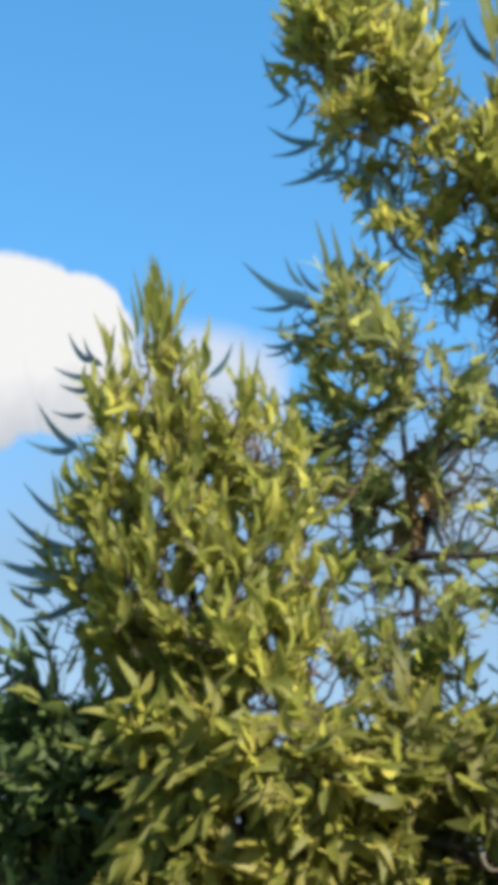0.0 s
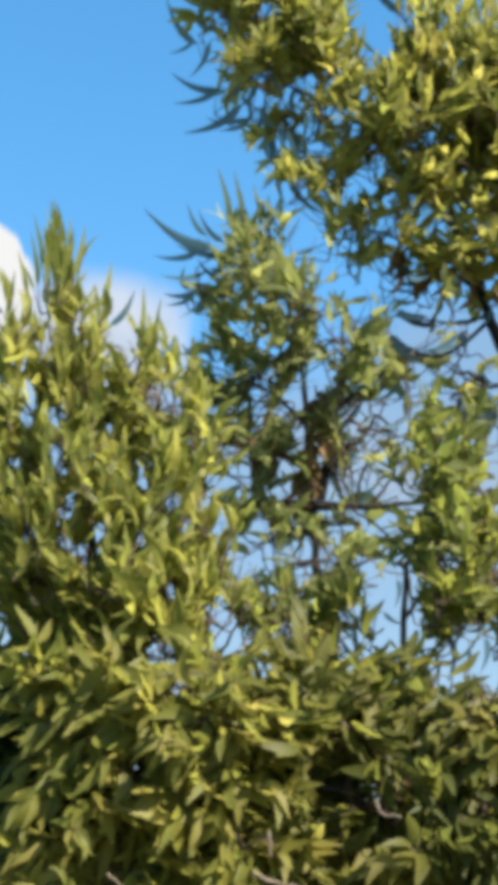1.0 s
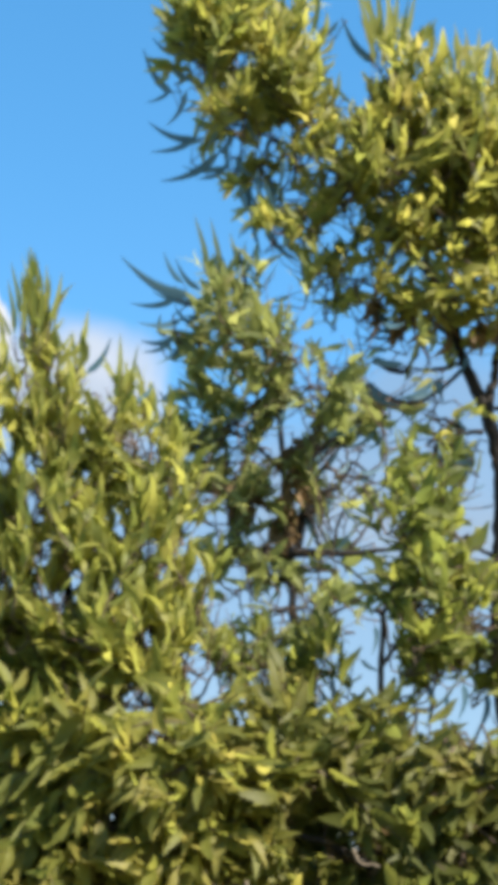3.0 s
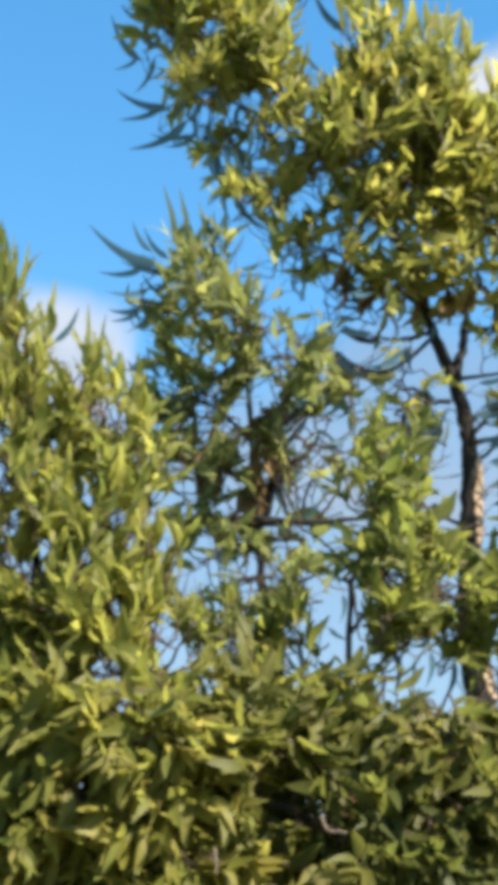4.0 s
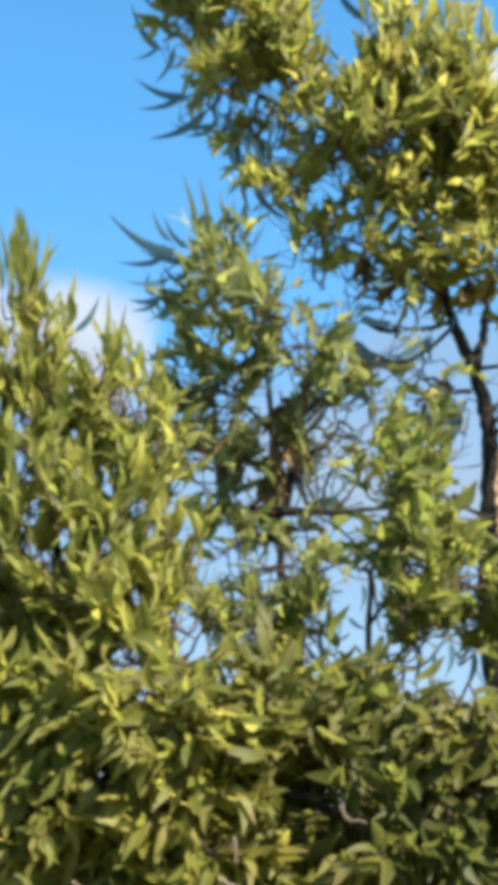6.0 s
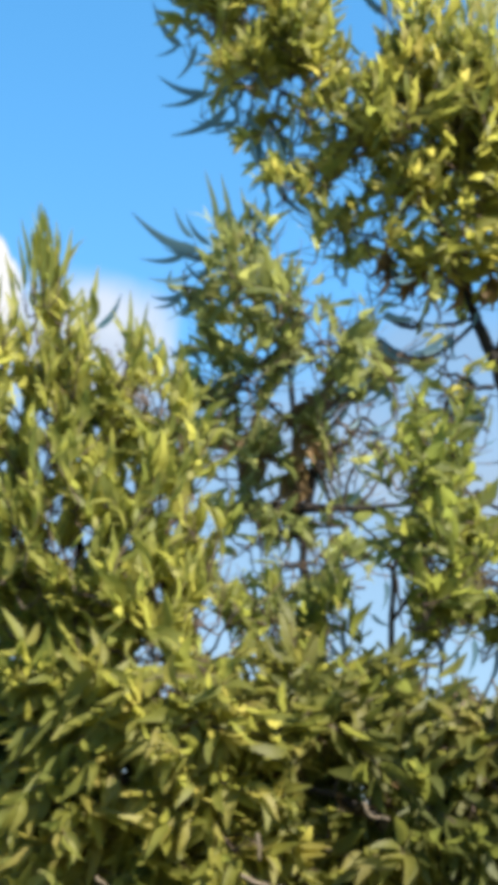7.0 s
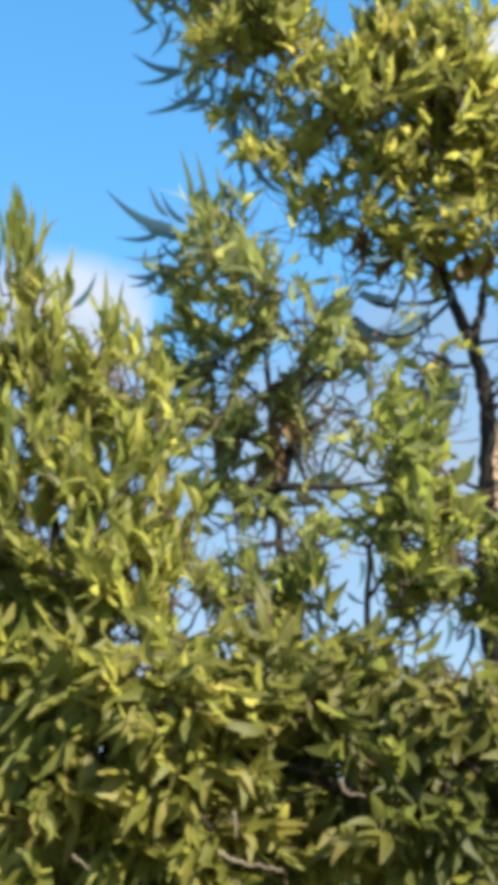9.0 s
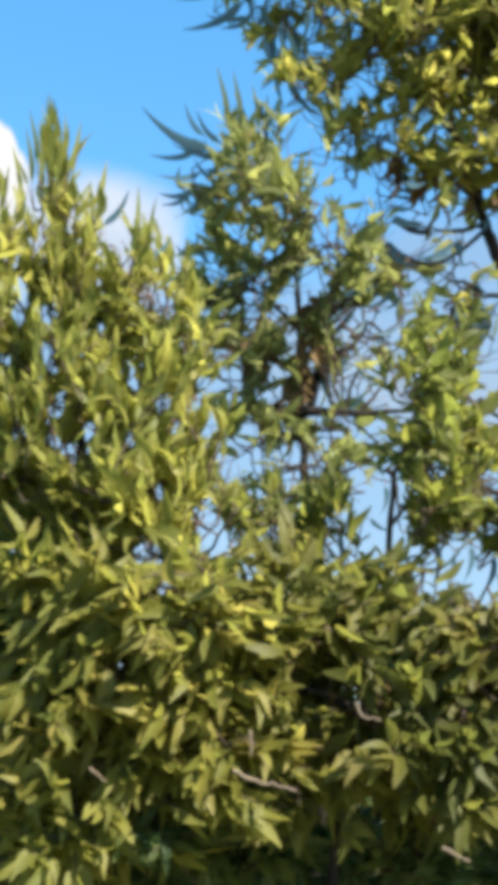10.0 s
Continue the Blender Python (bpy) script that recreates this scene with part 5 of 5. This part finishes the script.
RIGHT_LIMBS += [
    ([(0.606, 6.15, 3.746), (0.532, 6.15, 3.800), (0.466, 6.15, 3.790)], 0.016),
    ([(0.894, 6.15, 4.175), (0.880, 6.15, 4.072), (0.825, 6.15, 3.996)], 0.014),
    ([(0.758, 6.201, 3.59), (0.893, 6.201, 3.739), (1.086, 6.201, 3.838)], 0.013),
    ([(0.618, 6.201, 4.042), (0.425, 6.201, 3.889), (0.235, 6.201, 3.94)], 0.011),
    ([(0.574, 6.201, 4.196), (0.289, 6.201, 4.406), (-0.002, 6.201, 4.512)], 0.012),
    ([(0.294, 6.201, 4.836), (-0.103, 6.201, 5.114), (-0.456, 6.201, 5.284)], 0.012),
    ([(0.8, 6.201, 4.458), (1.009, 6.201, 4.781), (1.145, 6.201, 5.057)], 0.012)]
RIGHT_LIMBS += [
    ([(0.486, 6.201, 4.512), (0.445, 6.201, 4.919), (0.401, 6.201, 5.34)], 0.012),
    ([(0.786, 6.201, 3.204), (0.598, 6.201, 3.299), (0.462, 6.201, 3.444)], 0.012),
    ([(0.772, 6.201, 3.016), (0.938, 6.201, 3.181), (1.059, 6.201, 3.299)], 0.012),
    ([(0.758, 6.201, 2.878), (0.544, 6.201, 2.992), (0.36, 6.201, 2.923)], 0.012),
    ([(0.743, 6.201, 4.068), (0.859, 6.201, 4.093), (1.021, 6.201, 3.99)], 0.011),
    ([(0.72, 6.201, 3.864), (0.899, 6.201, 3.889), (1.069, 6.201, 3.99)], 0.011),
    ([(0.778, 6.201, 3.492), (0.91, 6.201, 3.59), (1.076, 6.201, 3.639)], 0.011)]
RIGHT_LIMBS += [
    ([(0.619, 6.201, 4.068), (0.475, 6.201, 4.042), (0.284, 6.201, 4.068)], 0.011)]
tree("tree", "taller tree with bushy olive-green crown on a bare dark trunk, sunlit strips painted tan", "tree", 13, RIGHT_TRUNKS, 0.08, RIGHT_LIMBS, right, OLIVE, dead=right_dead, group="young trees in a row", sun_spans=[(3.144, 3.519), (2.524, 2.747)])


LIGHT_GAPS = [(0.17, 2.58, 0.07, 0.08), (0.45, 2.41, 0.10, 0.08), (0.07, 2.44, 0.05, 0.04), (0.64, 2.99, 0.06, 0.16), (0.35, 3.61, 0.12, 0.12), (0.11, 3.13, 0.11, 0.15), (0.70, 2.41, 0.05, 0.05), (-0.29, 2.48, 0.04, 0.05), (-0.17, 2.51, 0.03, 0.04), (-0.31, 2.72, 0.04, 0.03), (-0.34, 2.44, 0.03, 0.03), (0.30, 2.39, 0.03, 0.05), (-0.13, 2.71, 0.02, 0.05), (0.27, 2.46, 0.02, 0.05), (0.53, 2.69, 0.04, 0.04)]
light = Crown(15, 0.128, LIGHT_GAPS, -0.1, 1.4, 0.8)
for bx, by, bz, tx, ty, tz, n in [
    (0.34, 5.00, 3.13, 0.30, 4.95, 3.31, 9),
    (0.39, 5.00, 3.13, 0.45, 4.95, 3.27, 9),
    (0.22, 5.00, 2.97, 0.18, 4.95, 3.07, 7),
    (0.37, 5.00, 2.84, 0.58, 4.95, 2.85, 10),
    (0.48, 5.00, 2.78, 0.75, 4.95, 2.82, 8),
]:
    light.shoot((bx, by, bz), (tx, ty, tz), n, 1.0, 0.85, strict=False)
for x, y, z, rx, ry, rz, n, up, out in [
    (0.37, 5, 3.13, 0.13, 0.20, 0.17, 6, 0.50, 0.80),
    (0.37, 5, 2.87, 0.20, 0.20, 0.11, 13, 0.30, 0.80),
    (0.51, 5, 2.69, 0.22, 0.20, 0.11, 17, 0.30, 0.80),
    (0.29, 5, 2.67, 0.17, 0.20, 0.09, 12, 0.30, 0.80),
    (0.75, 5, 2.69, 0.13, 0.20, 0.17, 13, 0.30, 0.80),
    (0.78, 5, 2.97, 0.11, 0.20, 0.19, 7, 0.20, 0.90),
    (0.11, 5, 2.52, 0.29, 0.25, 0.11, 16, 0.50, 0.70),
    (0.36, 5, 2.50, 0.29, 0.25, 0.07, 13, 0.50, 0.70),
    (0.68, 5, 2.45, 0.15, 0.20, 0.11, 10, 0.50, 0.70),
]:
    light.fill(x, y, z, rx, ry, rz, n, up, out)
for x, y, z, rx, ry, rz, n, up, out in [
    (0.52, 5, 2.97, 0.17, 0.20, 0.11, 5, 0.30, 0.80),
    (-0.18, 5, 2.59, 0.20, 0.20, 0.11, 18, 0.50, 0.70),
    (-0.07, 5, 2.50, 0.22, 0.20, 0.07, 12, 0.50, 0.70),
]:
    light.fill(x, y, z, rx, ry, rz, n, up, out)
for x, y, z, rx, ry, rz, n, up, out in [
    (0.77, 5, 3.09, 0.13, 0.20, 0.17, 9, 0, 1.00),
    (0.38, 5.10, 3.10, 0.15, 0.20, 0.17, 7, 0.30, 1.00),
    (0.49, 5.10, 2.84, 0.23, 0.20, 0.11, 7, 0, 1.00),
]:
    light.fill(x, y, z, rx, ry, rz, n, up, out, leaves=10, size=0.95, edge_on=True)
for x, y, z, rx, ry, rz, n, up, out in [
    (0.36, 4.75, 2.79, 0.14, 0.14, 0.06, 8, 0.2, 0.9),
    (0.29, 4.75, 2.74, 0.09, 0.14, 0.05, 5, 0.2, 0.9),
    (0.48, 4.75, 2.68, 0.09, 0.14, 0.06, 6, 0.2, 0.9),
    (0.28, 4.75, 2.97, 0.07, 0.14, 0.09, 5, 0.5, 0.8),
    (0.21, 4.75, 3.15, 0.05, 0.14, 0.09, 4, 0.6, 0.7),
]:
    light.fill(x, y, z, rx, ry, rz, n, up, out, size=0.95)
for x, y, z, rx, ry, rz, n, up, out in [
    (0.33, 4.6, 2.57, 0.10, 0.14, 0.07, 9, 0.3, 0.9),
    (0.44, 4.6, 2.65, 0.09, 0.14, 0.05, 6, 0.3, 0.9),
]:
    light.fill(x, y, z, rx, ry, rz, n, up, out, size=0.9)
LIGHT_TRUNKS = [[(0.222, 5.000, -0.030), (0.222, 5.000, 1.684), (0.212, 5.000, 2.196), (0.208, 5.000, 2.648), (0.295, 5.000, 2.932), (0.393, 5.000, 3.165)]]
LIGHT_LIMBS = [([(0.213, 5.000, 2.556), (0.386, 5.000, 2.817), (0.590, 5.000, 2.874)], 0.008),
    ([(0.237, 5.000, 2.742), (0.109, 5.000, 2.874), (-0.002, 5.000, 2.932)], 0.006),
    ([(0.207, 5.000, 2.374), (0.471, 5.000, 2.574), (0.804, 5.000, 2.686)], 0.008)]
tree("tree", "spindly tree with light green leaves in open sprays", "tree", 15, LIGHT_TRUNKS, 0.02, LIGHT_LIMBS, light, FRESH_GREEN, dead=None, group="young trees in a row", bark=TWIG)


SHRUB_GAPS = [(-0.108, 2.015, 0.053, 0.025), (-0.032, 1.970, 0.062, 0.023), (0.059, 1.936, 0.056, 0.025), (-0.215, 2.068, 0.025, 0.046), (0.134, 1.904, 0.040, 0.025)]
shrub = Crown(16, 0.148, SHRUB_GAPS, -0.5, 1.05, 0.75)
for bx, by, bz, tx, ty, tz, n in [
    (-0.00, 4.55, 2.24, 0.01, 4.50, 2.36, 10),
    (0.19, 4.55, 2.24, 0.21, 4.50, 2.36, 9),
    (0.32, 4.55, 2.22, 0.34, 4.50, 2.35, 9),
]:
    shrub.shoot((bx, by, bz), (tx, ty, tz), n, 1.0, 0.85, strict=False)
for x, y, z, rx, ry, rz, n, up, out in [
    (-0, 4.55, 2.26, 0.25, 0.30, 0.10, 30, 0.50, 0.80),
    (0.42, 4.55, 2.16, 0.31, 0.30, 0.10, 38, -0.40, 0.80),
    (0.26, 4.65, 2.22, 0.34, 0.30, 0.10, 25, 0.50, 0.80),
    (0.01, 4.55, 2.03, 0.36, 0.35, 0.16, 51, -0.40, 0.80),
    (0.54, 4.55, 2, 0.36, 0.35, 0.18, 57, -0.40, 0.80),
    (0.19, 4.55, 1.84, 0.49, 0.35, 0.14, 56, -0.40, 0.80),
    (-0.23, 4.55, 2.17, 0.26, 0.30, 0.13, 28, 0.30, 0.90),
    (0.65, 4.55, 1.81, 0.29, 0.35, 0.14, 27, -0.40, 0.80),
    (0.48, 4.30, 1.96, 0.19, 0.15, 0.14, 18, -0.30, 0.80),
    (0.18, 4.30, 1.85, 0.19, 0.15, 0.11, 12, -0.30, 0.80),
]:
    shrub.fill(x, y, z, rx, ry, rz, n, up, out)
for x, y, z, rx, ry, rz, n, up, out in [
    (-0.03, 4.30, 2.07, 0.16, 0.15, 0.09, 10, -0.10, 0.80),
]:
    shrub.fill(x, y, z, rx, ry, rz, n, up, out)
for x, y, z, rx, ry, rz, n, up, out in [
    (0.69, 4.6, 2.19, 0.10, 0.14, 0.06, 14, 0.3, 0.8),
    (0.45, 4.6, 2.17, 0.12, 0.14, 0.05, 12, 0.3, 0.8),
    (0.69, 4.6, 2.01, 0.09, 0.14, 0.10, 16, -0.2, 0.8),
]:
    shrub.fill(x, y, z, rx, ry, rz, n, up, out)
for x, y, z, rx, ry, rz, n, up, out in [
    (0.34, 4.3, 1.81, 0.15, 0.14, 0.10, 16, -0.2, 0.8),
    (0.39, 4.3, 1.70, 0.11, 0.14, 0.06, 10, -0.3, 0.8),
    (-0.00, 4.3, 1.72, 0.13, 0.14, 0.08, 10, -0.3, 0.8),
]:
    shrub.fill(x, y, z, rx, ry, rz, n, up, out)
shrub_dead = Crown(46, 0.085)
for bx, by, bz, tx, ty, tz, n in [
    (0.266, 4.36, 2.049, 0.355, 4.33, 2.020, 7),
    (0.370, 4.36, 2.035, 0.310, 4.33, 1.998, 5),
    (0.118, 4.36, 2.071, 0.162, 4.33, 1.998, 7),
    (0.154, 4.36, 1.998, 0.124, 4.33, 1.940, 5),
    (-0.181, 4.36, 2.086, -0.150, 4.33, 1.998, 7),
    (-0.001, 4.36, 1.962, 0.057, 4.33, 1.918, 5),
    (0.116, 4.36, 1.897, 0.189, 4.33, 1.854, 6),
]:
    shrub_dead.shoot((bx, by, bz), (tx, ty, tz), n, spread=0.7, strict=False)
SHRUB_TRUNKS = [[(0.045, 4.550, -0.030), (0.045, 4.550, 1.382), (0.125, 4.550, 1.829), (0.192, 4.550, 2.063), (0.324, 4.550, 2.239)],
    [(0.093, 4.550, 1.677), (-0.066, 4.550, 1.984), (-0.229, 4.550, 2.207)],
    [(0.125, 4.550, 1.752), (0.414, 4.550, 1.953), (0.662, 4.550, 2.143)]]
SHRUB_LIMBS = [([(0.247, 4.45, 1.839), (0.135, 4.34, 1.895), (0.021, 4.32, 1.950), (-0.075, 4.32, 1.980), (-0.155, 4.34, 2.024)], 0.020)]
tree("shrub", "dense shrub with drooping green leaves and brown stems", "shrub", 16, SHRUB_TRUNKS, 0.022, SHRUB_LIMBS, shrub, DEEP_GREEN, dead=shrub_dead, group="shrubs below the trees", bark=BARK,
     dry=[([(-0.214, 4.090, 1.730), (-0.157, 4.090, 1.707), (-0.100, 4.090, 1.696), (-0.051, 4.090, 1.689)], 0.006), ([(-0.176, 4.090, 1.833), (-0.169, 4.090, 1.767)], 0.005), ([(0.092, 4.090, 1.914), (0.113, 4.090, 1.883), (0.159, 4.090, 1.872)], 0.005), ([(0.320, 4.090, 1.562), (0.389, 4.090, 1.532)], 0.006), ([(-0.582, 4.090, 1.723), (-0.538, 4.090, 1.689)], 0.005)])


bush = Crown(17, 0.150, (), -0.6, 1.05, 0.7)
for x, y, z, rx, ry, rz, n, up, out in [
    (-0.66, 4.60, 2.13, 0.27, 0.30, 0.15, 32, -0.40, 0.80),
    (-0.52, 4.60, 1.99, 0.33, 0.35, 0.18, 45, -0.40, 0.80),
    (-0.70, 4.60, 1.86, 0.28, 0.35, 0.20, 40, -0.40, 0.80),
    (-0.46, 4.60, 1.78, 0.36, 0.35, 0.14, 39, -0.40, 0.80),
    (-0.66, 4.40, 2.23, 0.27, 0.15, 0.10, 20, 0.20, 0.80),
    (-0.56, 4.35, 2.09, 0.27, 0.15, 0.13, 22, -0.20, 0.80),
    (-0.58, 4.35, 1.89, 0.27, 0.15, 0.13, 20, -0.30, 0.80),
    (-0.33, 4.35, 2.20, 0.17, 0.15, 0.11, 16, 0.10, 0.80),
    (-0.26, 4.35, 2.01, 0.16, 0.15, 0.13, 15, -0.20, 0.80),
    (-0.17, 4.40, 1.85, 0.17, 0.15, 0.13, 12, -0.20, 0.80),
]:
    bush.fill(x, y, z, rx, ry, rz, n, up, out)
for x, y, z, rx, ry, rz, n, up, out in [
    (-0.44, 4.30, 1.82, 0.19, 0.12, 0.12, 14, -0.20, 0.80),
    (-0.68, 4.32, 1.93, 0.15, 0.12, 0.12, 11, -0.20, 0.80),
    (-0.33, 4.25, 1.93, 0.17, 0.10, 0.15, 20, 0, 0.80),
    (-0.36, 4.25, 2.11, 0.17, 0.10, 0.11, 14, 0.10, 0.80),
    (-0.24, 4.25, 1.79, 0.17, 0.10, 0.11, 14, 0, 0.80),
    (-0.21, 4.25, 2.12, 0.14, 0.10, 0.09, 8, 0.10, 0.80),
]:
    bush.fill(x, y, z, rx, ry, rz, n, up, out)
for x, y, z, rx, ry, rz, n, up, out in [
    (-0.68, 4.35, 1.52, 0.15, 0.14, 0.09, 14, -0.2, 0.8),
    (-0.52, 4.35, 1.63, 0.11, 0.14, 0.08, 10, -0.2, 0.8),
    (-0.80, 4.35, 1.63, 0.10, 0.14, 0.10, 9, -0.2, 0.8),
]:
    bush.fill(x, y, z, rx, ry, rz, n, up, out)
bush_dead = Crown(47, 0.09)
for bx, by, bz, tx, ty, tz, n in [
    (-0.525, 4.3, 2.131, -0.465, 4.27, 2.101, 6),
    (-0.311, 4.3, 1.926, -0.294, 4.27, 1.825, 7),
    (-0.347, 4.3, 1.897, -0.302, 4.27, 1.825, 6),
    (-0.273, 4.3, 1.883, -0.286, 4.27, 1.797, 5),
    (-0.568, 4.3, 2.071, -0.609, 4.27, 1.998, 6),
    (-0.330, 4.3, 1.783, -0.299, 4.27, 1.727, 5),
]:
    bush_dead.shoot((bx, by, bz), (tx, ty, tz), n, spread=0.7, strict=False)
BUSH_TRUNKS = [[(-0.654, 4.600, -0.030), (-0.654, 4.600, 1.379), (-0.687, 4.600, 1.754), (-0.746, 4.600, 1.988), (-0.857, 4.600, 2.230)],
    [(-0.683, 4.600, 1.678), (-0.519, 4.600, 1.957), (-0.428, 4.600, 2.181)]]
BUSH_LIMBS = [([(-0.758, 4.600, 1.909), (-0.975, 4.600, 2.020), (-1.176, 4.600, 2.100)], 0.012)]
tree("shrub", "leafy shrub with hanging green leaves, shaded beneath", "shrub", 17, BUSH_TRUNKS, 0.022, BUSH_LIMBS, bush, HANGING_GREEN, dead=bush_dead, group="shrubs below the trees", bark=BARK)


# Shrub whose shade is put into its darker leaf colour.
THICKET_GAPS = [(-1.18, 2.48, 0.05, 0.06), (-1.12, 2.43, 0.04, 0.04)]
thicket = Crown(18, 0.14, THICKET_GAPS, -0.3)
for bx, by, bz, tx, ty, tz, n in [
    (-1.26, 4.70, 2.46, -1.31, 4.65, 2.58, 8),
    (-1.20, 4.70, 2.50, -1.20, 4.65, 2.59, 7),
]:
    thicket.shoot((bx, by, bz), (tx, ty, tz), n, 1.0, 0.85, strict=False)
for x, y, z, rx, ry, rz, n, up, out in [
    (-1.15, 4.80, 2.17, 0.26, 0.30, 0.19, 42, -0.40, 0.80),
    (-1.17, 4.80, 1.84, 0.22, 0.30, 0.24, 36, -0.40, 0.80),
    (-1.26, 4.80, 2.38, 0.16, 0.25, 0.14, 30, 0.30, 0.80),
    (-1.18, 4.90, 2.29, 0.23, 0.25, 0.14, 32, 0.20, 0.90),
    (-1.30, 4.90, 2.01, 0.14, 0.25, 0.25, 32, -0.40, 0.80),
    (-1.01, 4.80, 2.12, 0.19, 0.25, 0.17, 26, 0.10, 0.90),
    (-0.94, 4.80, 1.87, 0.21, 0.25, 0.21, 26, 0.10, 0.90),
]:
    thicket.fill(x, y, z, rx, ry, rz, n, up, out)
THICKET_TRUNKS = [[(-1.081, 4.700, -0.030), (-1.081, 4.700, 1.375), (-1.117, 4.700, 1.757), (-1.132, 4.700, 2.078), (-1.159, 4.700, 2.328), (-1.183, 4.700, 2.533)]]
THICKET_LIMBS = [([(-1.133, 4.700, 1.997), (-1.035, 4.700, 2.111), (-0.939, 4.700, 2.177)], 0.01),
    ([(-1.142, 4.700, 2.161), (-1.252, 4.700, 2.328), (-1.329, 4.700, 2.447)], 0.01)]
tree("shrub", "shrub beside the young trees, green darkened for shade", "shrub", 18, THICKET_TRUNKS, 0.02, THICKET_LIMBS, thicket, SHADE_GREEN, dead=None, group="shrubs below the trees", bark=BARK)


# Added dark leaves that stand for the deep shade under the shrubs.
undergrowth = Crown(19, 0.13, (), -0.2)
for x, y, z, rx, ry, rz, n, up, out in [
    (-0.95, 5.05, 1.5, 0.4, 0.2, 0.28, 42, 0.2, 0.9),
    (-0.35, 5.0, 1.45, 0.4, 0.2, 0.3, 46, 0.2, 0.9),
    (0.25, 5.0, 1.45, 0.4, 0.2, 0.3, 46, 0.2, 0.9),
    (0.8, 5.05, 1.5, 0.35, 0.2, 0.3, 42, 0.2, 0.9),
    (-0.45, 4.35, 1.62, 0.12, 0.1, 0.1, 12, 0.0, 0.9),
    (0.0, 5.0, 1.98, 0.25, 0.15, 0.08, 18, 0.1, 0.9),
]:
    undergrowth.fill(x, y, z, rx, ry, rz, n, up, out)
for x, y, z, rx, ry, rz, n, up, out in [
    (-0.22, 4.7, 1.53, 0.21, 0.14, 0.09, 14, 0.2, 0.9),
    (0.23, 4.7, 1.52, 0.21, 0.14, 0.09, 14, 0.2, 0.9),
]:
    undergrowth.fill(x, y, z, rx, ry, rz, n, up, out)
UNDER_TRUNKS = [[(-0.1, 5.1, -0.03), (-0.1, 5.1, 0.8), (-0.2, 5.05, 1.3), (-0.4, 5.0, 1.6)],
    [(-0.1, 5.1, 0.8), (-0.5, 5.08, 1.1), (-0.95, 5.05, 1.5)],
    [(-0.1, 5.1, 0.8), (0.2, 5.05, 1.1), (0.3, 5.0, 1.55)],
    [(-0.1, 5.1, 0.6), (0.4, 5.08, 1.0), (0.8, 5.05, 1.5)]]
tree("shrub", "added low undergrowth under the shrubs, green darkened for deep shade", "shrub", 19, UNDER_TRUNKS, 0.03, [], undergrowth, SHADE_GREEN, group="shrubs below the trees", bark=BARK)
